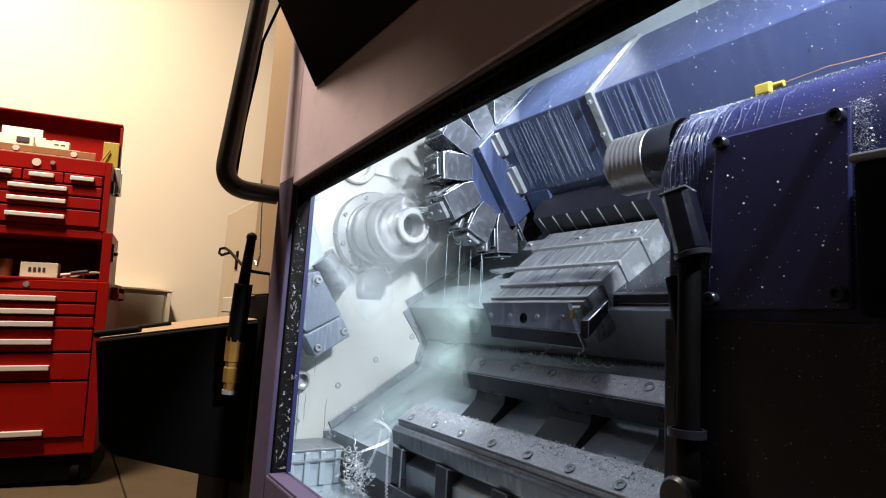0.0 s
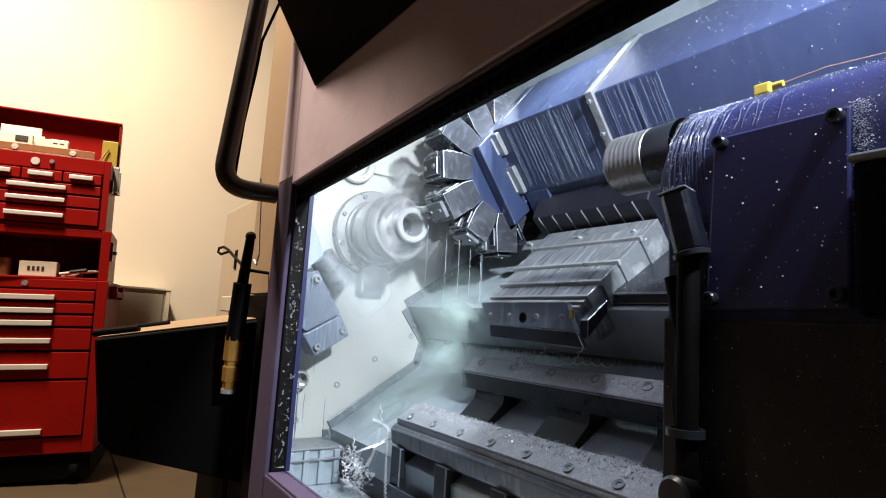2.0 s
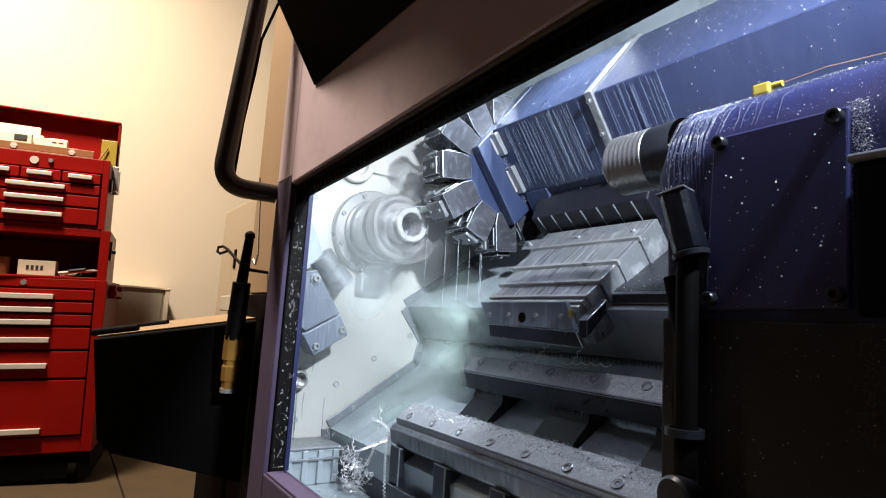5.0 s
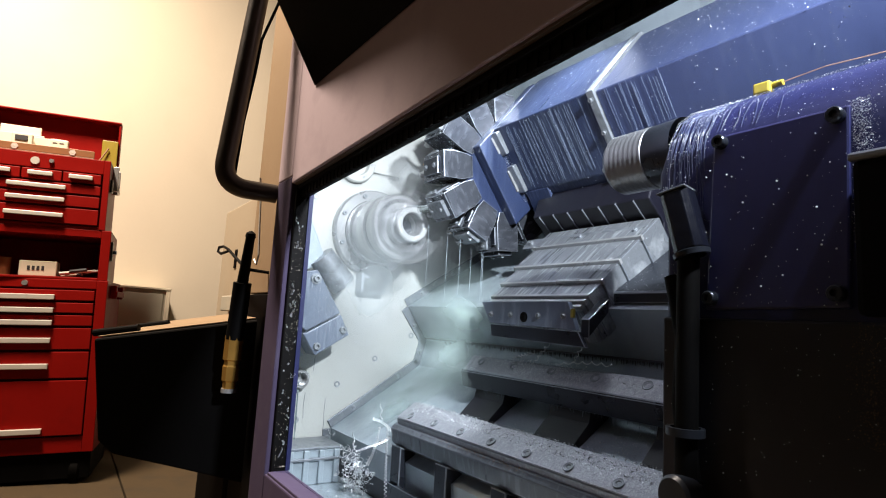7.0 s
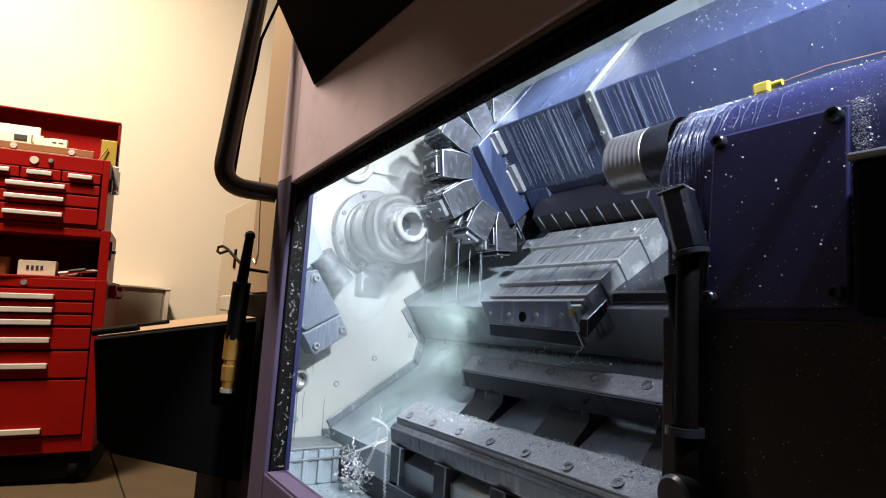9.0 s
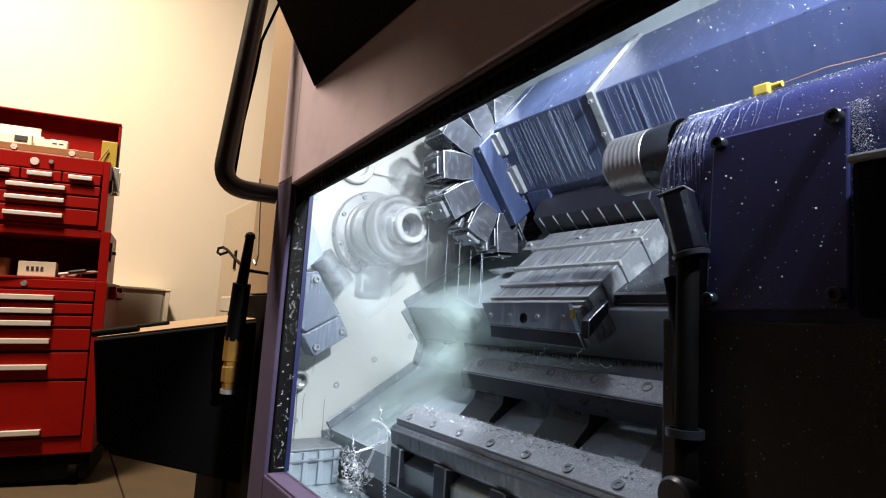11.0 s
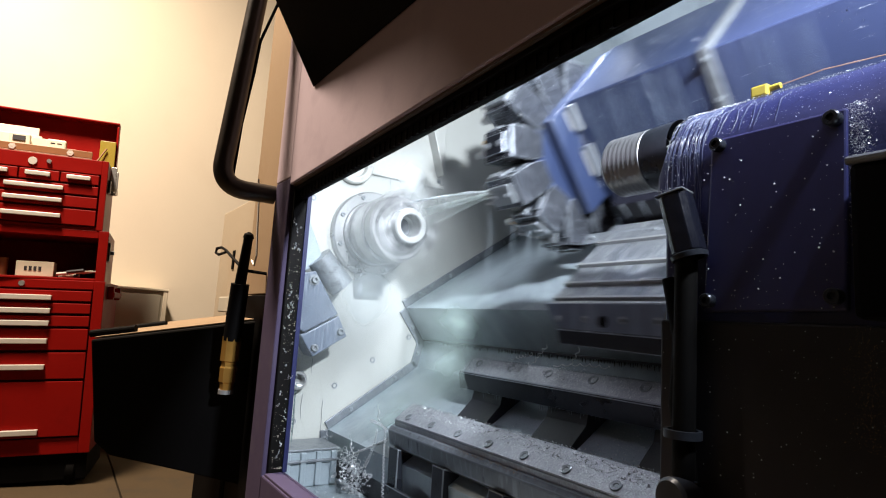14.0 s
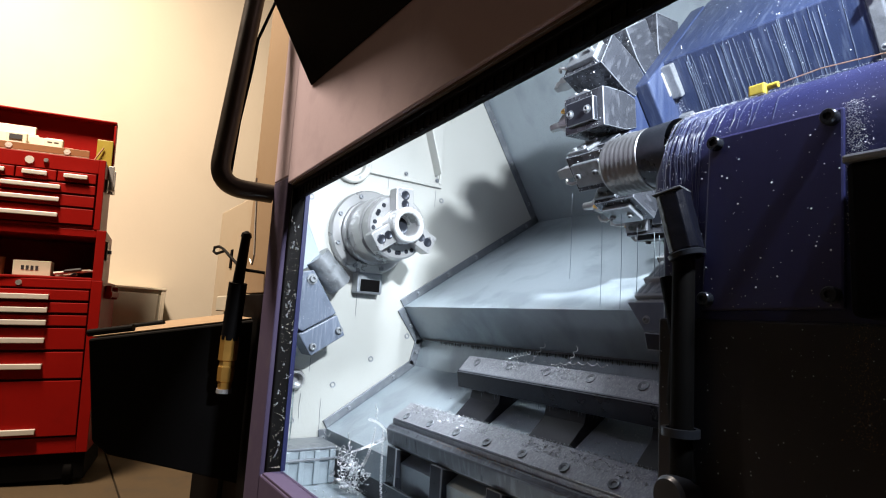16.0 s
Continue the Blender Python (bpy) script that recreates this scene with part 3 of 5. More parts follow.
def guide_rails():
    """The two bolted way covers over the sump."""
    t = thing("guide_rail", "long worn steel way cover with countersunk bolts, wet with swarf", "rail", group="way covers")
    part("top_plate", prism([(0.826, 0.628), (0.884, 0.672), (0.900, 0.664), (0.900, 0.645), (0.832, 0.600)], -1.44, -0.10, "x", 0.003), RAIL, t)
    part("wear_strip", prism([(0.8265, 0.6310), (0.8545, 0.6522), (0.8555, 0.6495), (0.8275, 0.6283)], -1.436, -0.10, "x"), RAIL, t)
    part("beam", prism([(0.815, 0.600), (0.826, 0.612), (0.905, 0.640), (0.915, 0.575), (0.86, 0.54), (0.822, 0.56)], -1.452, -0.10, "x", 0.003), BEAM, t)
    for i in range(6):
        x = -1.43 + i * 0.22
        part("web", prism([(0.81, 0.56), (0.862, 0.545), (0.862, 0.44), (0.81, 0.40)], x, x + 0.05, "x", 0.003), DARK, t)
    # added near-black sheet darkens the hollow under the rail
    part("back_web", box(-1.43, 0.864, 0.37, -0.10, 0.872, 0.56, 0), NEARBLACK, t)
    part("skirt", box(-1.43, 0.80, 0.37, -0.10, 0.812, 0.46, 0.002), DARK, t)
    for i in range(9):
        sunk(t, (-1.385 + i * 0.118, 0.8395, 0.6432), (0, -0.605, 0.797), 1.0)
    u = thing("guide_rail", "short worn steel way cover with bolts and curled swarf", "rail", group="way covers")
    part("top_plate", prism([(1.032, 0.766), (1.072, 0.809), (1.098, 0.806), (1.098, 0.77), (1.04, 0.722)], -1.42, -0.40, "x", 0.003), RAIL, u)
    part("lip", prism([(1.030, 0.762), (1.036, 0.770), (1.044, 0.726), (1.038, 0.716)], -1.423, -0.40, "x", 0.001), DARK, u)
    for i in range(3):
        x = -1.37 + i * 0.31
        part("post", prism([(1.055, 0.735), (1.12, 0.755), (1.12, 0.702), (0.985, 0.617), (0.98, 0.63), (1.045, 0.69)], x, x + 0.13, "x", 0), NEARBLACK, u)
    for i in range(6):
        sunk(u, (-1.36 + i * 0.145, 1.058, 0.7950), (0, -0.732, 0.681), 1.15)


guide_rails()


# ---------------------------------------------------------------- the turret carriage
TC = Vector((1.19, 1.42))


def turret_carriage():
    t = thing("turret_carriage", "dark blue tool turret carriage, streaked with coolant", "turret")
    hp = [(1.10, 1.535), (1.29, 1.762), (1.53, 1.80), (1.53, 1.50), (1.44, 1.40), (1.290, 1.316), (1.236, 1.350)]
    part("housing", prism(hp, -1.42, -1.02, "x", 0.004), COVER, t)
    part("housing_rear", prism([(y + 0.005, z - 0.003) for y, z in hp], -0.995, 0.30, "x", 0.004), REARCOVER, t)
    part("joint_flange", prism([(1.31 + (y - 1.31) * 1.03, 1.56 + (z - 1.56) * 1.03) for y, z in hp], -1.02, -0.995, "x", 0.003), WORN, t)
    for s in (0.08, 0.45, 0.85):
        screw(t, (-1.008, 1.10 + 0.152 * s - 0.007, 1.535 - 0.207 * s - 0.006), (0, -0.8, -0.6), 0.9)
    for x in (-1.35, -1.2, -1.06):
        screw(t, (x, 1.305, 1.764), (0, -0.15, 1), 0.8)
    # stepped collar between the housing and the disc
    part("collar", prism([(1.045, 1.470), (1.215, 1.238), (1.42, 1.44), (1.27, 1.745)], -1.454, -1.415, "x", 0.004), COVER, t)
    def on_face(s, o):
        return (1.10 + 0.152 * s - 0.77 * o, 1.535 - 0.207 * s - 0.64 * o)
    for s0, s1, xa in ((0.03, 0.34, -1.425), (0.5, 0.88, -1.42)):
        part("latch_bracket", prism([on_face(s0, 0.0), on_face(s1, 0.0), on_face(s1, 0.016), on_face(s0, 0.020)], xa, xa + 0.035, "x", 0.003), WORN, t)
        part("latch_bar", prism([on_face(s0 + 0.04, 0.018), on_face(s1 - 0.04, 0.014), on_face(s1 - 0.04, 0.024), on_face(s0 + 0.04, 0.026)], xa + 0.004, xa + 0.012, "x", 0.002), STEEL, t)
    part("flank_step", prism([on_face(0.9, 0.0), on_face(1.6, 0.01), on_face(1.6, -0.05), on_face(0.9, -0.05)], -1.40, -1.30, "x", 0.003), COVER, t)
    # indexing disc with its stations
    n = 12
    part("disc", turned([(-1.53, 0), (-1.53, 0.160), (-1.526, 0.165), (-1.459, 0.165), (-1.455, 0.160), (-1.455, 0)], 48, pose(0, TC.x, TC.y)), COVER, t, "", 0.6)
    part("hub", turned([(0, 0.10), (-0.02, 0.10), (-0.03, 0.09), (-0.03, 0)], 32, pose(-1.53, TC.x, TC.y)), WORN, t, "", 0.6)
    rnd = random.Random(4)
    for k in range(n):
        a = 2 * math.pi * (k + 0.166) / n
        m = Matrix.Translation((-1.49, TC.x, TC.y)) @ pose(0, 0, 0, math.degrees(a))
        # local: x along the lathe, y outwards
        long = 0.092 if k % 2 else 0.075
        top = 0.178 + long
        h = part("tool_holder", prism([(0.140, -0.034), (0.178, -0.044), (top, -0.044), (top, 0.044), (0.178, 0.044), (0.140, 0.034)], -0.075, 0.040, "x", 0.0018), HOLDER, t, "", 0, m)
        part("clamp_wedge", box(-0.060, top - 0.002, -0.026, 0.022, top + 0.013, 0.030, 0.0025), WORN if k % 3 else DARK, h)
        part("side_plate", box(-0.072, 0.186, -0.052, -0.010, top - 0.008, -0.044, 0.002), WORN, h)
        part("key_block", box(0.006, 0.190, -0.050, 0.032, top - 0.02, -0.044, 0.002), DARK, h)
        for y in (0.196, 0.222, top - 0.016):
            for z in (-0.030, 0.030):
                screw(h, (-0.074, y, z), (-1, 0, 0), rnd.uniform(0.8, 1.15))
        for x, y in ((-0.055, 0.20), (-0.028, 0.20), (-0.055, top - 0.02), (-0.028, top - 0.02)):
            screw(h, (x, y, -0.051), (0, 0, -1), 0.85)
        for x in (-0.045, 0.005):
            screw(h, (x, top + 0.012, 0.002), (0, 1, 0), 1.0)
        if k % 2:
            part("tool_shank", merge(box(-0.135, 0.212, -0.013, -0.074, 0.238, 0.013, 0.002), box(-0.152, 0.216, -0.010, -0.132, 0.232, 0.013, 0.001)), STEEL, h)
        else:
            part("boring_bar", turned([(-0.074, 0.024), (-0.100, 0.024), (-0.104, 0.019), (-0.110, 0.019), (-0.113, 0.011), (-0.150, 0.010), (-0.150, 0)], 16, pose(0, 0.218, 0)), STEEL, h, "", 0.6)
        part("coolant_nozzle", turned([(-0.074, 0.007), (-0.088, 0.007), (-0.094, 0.004), (-0.094, 0)], 10, pose(0, 0.242, -0.022)), BRASS, h, "small brass nozzle", 0.6)
        part("coolant_pipe", tube([(-0.070, top, 0.018), (-0.078, top + 0.008, 0.018), (-0.092, top + 0.006, 0.014), (-0.10, top - 0.004, 0.010)], 0.004, 8), STEEL, h, "", 1.0)
    part("saddle", prism([(1.30, 1.13), (1.30, 1.20), (1.235, 1.255), (1.26, 1.33), (1.44, 1.42), (1.62, 1.36)], -1.36, -0.92, "x", 0.004), NEARBLACK, t)
    for i in range(7):
        x = -1.33 + i * 0.06
        part("saddle_rib", prism([(1.232, 1.252), (1.30, 1.197), (1.305, 1.205), (1.24, 1.262)], x, x + 0.003, "x"), STRIP, t)
    # added dark plate hides the too bright slope beside the telescopic cover
    part("slide_apron", prism([(1.115, 0.972), (1.115, 1.000), (1.30, 1.118), (1.50, 1.25), (1.50, 1.215)], -0.935, -0.25, "x", 0.004), DARK, t, "dark slide body added over the slope beside the cover")
    # streams of coolant that run off the holders
    for x, y, z0, z1 in ((-1.56, 0.965, 1.22, 1.02), (-1.50, 1.0, 1.18, 0.96), (-1.47, 1.03, 1.17, 0.95), (-1.45, 1.06, 1.14, 0.99), (-1.42, 1.08, 1.13, 0.97), (-1.40, 1.07, 1.12, 0.98)):
        part("coolant_drip", tube([(x, y, z0), (x + 0.002, y, (z0 + z1) / 2), (x, y, z1)], 0.0006, 6), STREAM, t)
    return t


CARRIAGE = turret_carriage()


def telescopic_cover():
    """Nested steel leaves that slide along below the turret."""
    t = thing("telescopic_cover", "nested scuffed steel telescopic way cover, wet with coolant", "way cover")
    d, nr = Vector((0.772, 0.636)), Vector((-0.636, 0.772))
    o = Vector((1.05, 0.984))
    s = [0.0, 0.014, 0.028, 0.085, 0.165, 0.27, 0.36]
    for i in range(6):
        h = -0.030 + 0.007 * i
        a, b = s[i], s[i + 1] + 0.01
        q = [o + d * a + nr * h, o + d * b + nr * h, o + d * b + nr * (h - 0.115 - 0.006 * i), o + d * a + nr * (h - 0.115 - 0.006 * i)]
        part("cover_leaf", prism([tuple(v) for v in q], -1.350 - 0.006 * i, -0.992 + 0.007 * i, "x", 0.002), LEAF, t)
        q = [o + d * (a - 0.003) + nr * (h + 0.003), o + d * (a + 0.006) + nr * (h + 0.003), o + d * (a + 0.006) + nr * (h - 0.012), o + d * (a - 0.003) + nr * (h - 0.012)]
        part("wiper_lip", prism([tuple(v) for v in q], -1.352 - 0.006 * i, -0.990 + 0.007 * i, "x", 0.001), STEEL, t)
    fp = part("front_plate", prism([(-1.305, 0.910), (-0.972, 0.902), (-1.002, 0.972), (-1.350, 0.972)], 1.035, 1.05, "y", 0.002), SETTER, t)
    part("lower_lip", prism([(-1.300, 0.872), (-0.945, 0.862), (-0.970, 0.900), (-1.308, 0.908)], 1.038, 1.052, "y", 0.002), DARK, t)
    for x in (-1.30, -1.215, -1.105, -1.015):
        screw(fp, (x, 1.036, 0.935), (0, -1, 0), 0.9)
    part("port_hole", turned([(0, 0.014), (0.003, 0.014), (0.003, 0.010), (0.001, 0)], 16, pose(-1.16, 1.036, 0.93, 0, 0, -90)), BLACK, fp)
    part("end_wedge", prism([(1.05, 0.885), (1.05, 0.93), (1.12, 0.985), (1.12, 0.95)], -0.972, -0.945, "x", 0.002), DARK, t)
    part("yellow_tag", box(-0.986, 1.028, 0.932, -0.976, 1.036, 0.954, 0.001), YELLOW, t, "small yellow tag")
    part("back_flange", prism([(1.275, 1.165), (1.30, 1.20), (1.31, 1.195), (1.29, 1.16)], -1.45, -0.97, "x", 0.002), WORN, t)
    for x in (-1.42, -1.2, -1.0):
        screw(t, (x, 1.288, 1.185), (0, -0.8, 0.6), 1.0)
    return t


TELESCOPE = telescopic_cover()


# ---------------------------------------------------------------- the tailstock
def tailstock():
    t = thing("tailstock", "navy painted tailstock with a bolted cover and live centre", "tailstock")
    back = [(0.79, 0.36), (0.79, 1.225), (0.80, 1.247), (0.84, 1.268), (0.90, 1.286), (0.98, 1.278), (1.06, 1.22), (1.09, 1.1), (1.09, 0.86), (0.93, 0.80), (0.93, 0.36)]
    front = [(0.685, 0.36), (0.685, 1.13), (0.692, 1.17), (0.712, 1.204), (0.745, 1.228), (0.80, 1.250), (0.80, 0.36)]
    part("body", prism(back, -0.528, 0.2, "x", 0.022, 3), NAVY, t, "", 0.5)
    part("front_body", prism(front, -0.482, 0.2, "x", 0.016, 3), NAVY, t, "", 0.5)
    part("shoulder", prism([(0.80, 1.10), (0.80, 1.17), (0.83, 1.24), (0.89, 1.268), (0.97, 1.262), (1.04, 1.2), (1.06, 1.1)], -0.585, -0.52, "x", 0.03, 3), NAVY, t, "", 0.5)
    # added near-black sheet gives the lower tailstock its shade by colour
    part("apron", box(-0.480, 0.6815, 0.36, 0.19, 0.70, 0.926, 0.003), NEARBLACK, t, "near-black sheet for the shade low on the tailstock")
    part("cover_plate", prism([(-0.4165, 0.936), (-0.256, 0.940), (-0.250, 1.160), (-0.4045, 1.160)], 0.678, 0.686, "y", 0.003), PLATE, t, "flat navy cover plate spotted with chips")
    for x, z in ((-0.393, 1.150), (-0.262, 1.149), (-0.407, 0.951), (-0.266, 0.955)):
        part("knurled_bolt", turned([(0, 0.009), (0.010, 0.009), (0.012, 0.0075), (0.012, 0.0045), (0.006, 0.004), (0.006, 0)], 12, pose(x, 0.678, z, 0, 0, -90)), DARK, t, "", 0.6)
    part("quill", turned([(0, 0.062), (0.060, 0.060), (0.070, 0.056), (0.075, 0)], 40, pose(-0.60, 0.925, 1.243, 0, 0, 180)), DARK, t, "", 0.6)
    ribs = [(-0.04, 0.052), (-0.045, 0.0605)]
    for k in range(7):
        ribs += [(-0.048 - 0.011 * k, 0.0605), (-0.051 - 0.011 * k, 0.0598), (-0.054 - 0.011 * k, 0.0598), (-0.057 - 0.011 * k, 0.0605)]
    part("live_centre", turned(ribs + [(-0.128, 0.0605), (-0.137, 0.054), (-0.140, 0.020), (-0.146, 0.013), (-0.172, 0.011), (-0.180, 0.005), (-0.181, 0)], 40, pose(-0.618, 0.925, 1.243)), CENTRE, t, "ribbed bright steel live centre", 0.6)
    cl = part("clamp_block", prism([(-0.019, -0.008), (-0.010, -0.018), (0.012, -0.018), (0.019, -0.008), (0.019, 0.016), (-0.019, 0.016)], -0.040, 0.040, "z", 0.002), WETBLACK, t, "", 0, pose(-0.432, 0.655, 1.049, 0, -14, 12))
    part("clamp_cap", box(-0.019, -0.019, 0.0395, 0.019, 0.019, 0.042, 0.001), DARK, cl)
    part("clamp_foot", turned([(0, 0.017), (0, 0.022), (0.006, 0.023), (0.008, 0.019), (0.008, 0.017)], 20, pose(0, 0, -0.048, 0, -90)), DARK, cl, "", 0.6)
    part("pipe", rod((-0.428, 0.66, 1.01), (-0.432, 0.66, 0.64), 0.014, 16), BLACK, t, "", 0.6)
    part("side_hose", tube([(-0.455, 0.67, 0.98), (-0.44, 0.672, 0.90), (-0.445, 0.672, 0.82), (-0.43, 0.672, 0.70), (-0.42, 0.672, 0.50)], 0.013, 10), BLACK, t, "", 1.0)
    part("pipe_collar", turned([(0, 0.018), (0, 0.023), (0.010, 0.023), (0.010, 0.018)], 18, pose(-0.432, 0.66, 0.79, 0, 90)), DARK, t, "", 0.6)
    part("drain_cap", turned([(0, 0.024), (0.03, 0.026), (0.034, 0.022), (0.034, 0)], 24, pose(-0.425, 0.665, 0.71, 0, 0, -100)), DARK, t, "", 0.6)
    part("side_block", box(-0.236, 0.635, 0.93, -0.13, 0.686, 1.085, 0.007), BLACK, t)
    part("side_block_cap", box(-0.238, 0.632, 1.083, -0.13, 0.686, 1.092, 0.003), WORN, t)
    part("conduit", rod((-0.40, 0.668, 0.60), (-0.37, 0.668, 0.37), 0.025, 14), BLACK, t)
    n = thing("nozzle_block", "small yellow plastic nozzle block with a thin copper wire", "nozzle")
    part("block", box(-0.412, 0.79, 1.250, -0.388, 0.807, 1.268, 0.003), YELLOW, n)
    part("fitting", rod((-0.388, 0.80, 1.262), (-0.374, 0.80, 1.262), 0.0045), YELLOW, n)
    part("wire", tube([(-0.376, 0.80, 1.262), (-0.32, 0.80, 1.266), (-0.24, 0.805, 1.262)], 0.0009, 6), COPPER, n)


tailstock()


# ---------------------------------------------------------------- outside the machine, left of the door
def end_guard():
    t = thing("end_guard", "beige sheet-metal end guard of the lathe", "machine guard")
    part("column", box(-1.90, 0.500, 0.96, -1.584, 0.528, 2.25, 0.003), BEIGE, t)
    # lower half drawn black in place of the shade that falls there
    part("lower_column", box(-1.90, 0.498, 0.0, -1.584, 0.528, 0.957, 0.003), BLACK, t, "lower column with its shade put into black")
    part("low_box", box(-2.42, 0.545, 0.0, -1.95, 1.7, 1.30, 0.008), PALE, t)
    part("low_front", box(-2.42, 0.520, 0.50, -1.76, 0.545, 1.30, 0.004), PALE, t)
    part("plinth", box(-2.42, 0.515, 0.0, -1.60, 0.545, 0.50, 0.004), BLACK, t)
    part("headstock_case", box(-2.42, 0.70, 1.30, -1.95, 1.7, 2.1, 0.004), BEIGE, t)
    part("slot", box(-2.20, 0.516, 1.06, -2.17, 0.521, 1.13, 0.002), BLACK, t)
    part("bracket", box(-2.22, 0.49, 0.90, -2.0, 0.52, 0.955, 0.004), GREY, t)


end_guard()


def conduit():
    t = thing("grab_handle", "thick black rubber-covered grab handle beside the lathe door", "handle")
    part("bar", tube(rounded_path([(-1.60, 0.472, 1.240), (-1.612, 0.322, 1.240), (-1.612, 0.400, 2.15)], 0.075, 10), 0.0265, 20), GRIP, t, "", 1.0)
    part("cable", tube([(-1.60, 0.445, 1.90), (-1.61, 0.428, 1.815), (-1.61, 0.390, 1.685), (-1.61, 0.382, 1.587), (-1.612, 0.364, 1.43), (-1.612, 0.356, 1.281)], 0.0045, 8), BLACK, t, "", 1.0)
    part("wire_tie", tube([(-1.63, 0.432, 1.285), (-1.635, 0.44, 1.22), (-1.62, 0.44, 1.15), (-1.60, 0.44, 1.06), (-1.615, 0.44, 1.035), (-1.64, 0.44, 1.05)], 0.003, 6), CHROME, t, "bent white wire tie")


conduit()


def air_gun():
    t = thing("air_gun", "black air blow gun with a brass coupling on a hook", "air gun")
    part("barrel", rod((-1.685, 0.435, 1.118), (-1.725, 0.435, 0.97), 0.013, 16, 0.017), BLACK, t, "", 0.6)
    part("tip", turned([(0, 0.016), (0.012, 0.013), (0.018, 0.004), (0.018, 0)], 16, pose(-1.685, 0.435, 1.118, 0, -75)), BLACK, t, "", 0.6)
    part("body", rod((-1.72, 0.435, 0.985), (-1.745, 0.435, 0.82), 0.026, 20), BLACK, t, "", 0.6)
    part("trigger", box(-1.785, 0.425, 0.83, -1.765, 0.445, 0.97, 0.005), BLACK, t)
    c = part("coupling", turned([(0, 0.0), (0, 0.027), (0.07, 0.027), (0.073, 0.022), (0.085, 0.022), (0.09, 0.025), (0.13, 0.024), (0.135, 0.02), (0.155, 0.019), (0.155, 0)], 8, pose(-1.745, 0.435, 0.83, 0, 92)), BRASS, t, "worn brass hose coupling")
    part("ring", turned([(0, 0.0), (0, 0.022), (0.012, 0.022), (0.012, 0)], 16, pose(-1.752, 0.435, 0.677, 0, 92)), STEEL, c)
    part("hook", tube([(-1.69, 0.502, 1.02), (-1.71, 0.44, 1.025), (-1.80, 0.44, 1.052), (-1.888, 0.44, 1.079), (-1.97, 0.44, 1.105), (-2.04, 0.44, 1.120), (-2.11, 0.44, 1.122), (-2.12, 0.44, 1.108), (-2.07, 0.44, 1.097), (-1.97, 0.44, 1.098)], 0.005, 6), BLACK, t)


air_gun()


def console():
    """Black slanted box on a post, in front of the end guard."""
    t = thing("side_console", "black steel side box with a slanted beige top", "console")
    f = Vector((-0.836, 0.549))
    side = Vector((0.549, 0.836))
    m = Matrix(((side.x, f.x, 0, -2.0), (side.y, f.y, 0, 0.145), (0, 0, 1, 0), (0, 0, 0, 1)))
    t.matrix_world = m
    def leaned(bm):
        for v in bm.verts:
            if v.co.z > 0.7:
                v.co.z += 0.13 * v.co.y
        return bm
    part("case", leaned(prism([(-0.055, 0.795), (0.45, 0.884), (0.45, 0.40), (0.255, 0.432), (0.045, 0.464), (-0.005, 0.50)], -0.012, 0.30, "y", 0.006)), BLACK, t)
    # beige colour carries the light that falls on the box's top
    part("top", leaned(prism([(-0.05, 0.7985), (0.44, 0.8845), (0.44, 0.8885), (-0.05, 0.8025)], 0.0, 0.29, "y", 0.001)), BEIGE, t, "beige plate for the lit top of the box")
    part("latch", rod((-0.075, 0.02, 0.810), (0.06, 0.02, 0.834), 0.011, 12), BLACK, t)
    part("latch", rod((-0.02, 0.16, 0.831), (0.085, 0.16, 0.850), 0.010, 12), BLACK, t)
    part("post", rod((0.36, 0.15, 0.42), (0.36, 0.15, 0.0), 0.04, 16), BLACK, t)
    part("foot", box(0.24, 0.03, 0.0, 0.46, 0.27, 0.02, 0.004), BLACK, t)


console()


# ---------------------------------------------------------------- red tool cabinet by the wall
CAB = Matrix.Translation((-3.43, 0.225, 0)) @ pose(0, 0, 0, 0, 0, 78.5) @ pose(0, 0, 0, 0, -2.2)
CHEST = CAB @ Matrix.Translation((-0.066, 0.42, 0)) @ pose(0, 0, 0, 0, 0, 4.0) @ Matrix.Translation((0.066, -0.42, 0))
CW = 0.70


def drawer(parent, x0, x1, z0, z1, hx0, hx1, hz):
    d = part("drawer", box(x0, -0.006, z0 + 0.006, x1, 0.03, z1 - 0.006, 0.003), RED, parent)
    part("pull", merge(box(hx0, -0.026, hz - 0.012, hx1, -0.020, hz + 0.014, 0.003), box(hx0, -0.022, hz + 0.006, hx1, -0.006, hz + 0.014, 0.002)), CHROME, d, "bright aluminium drawer pull")


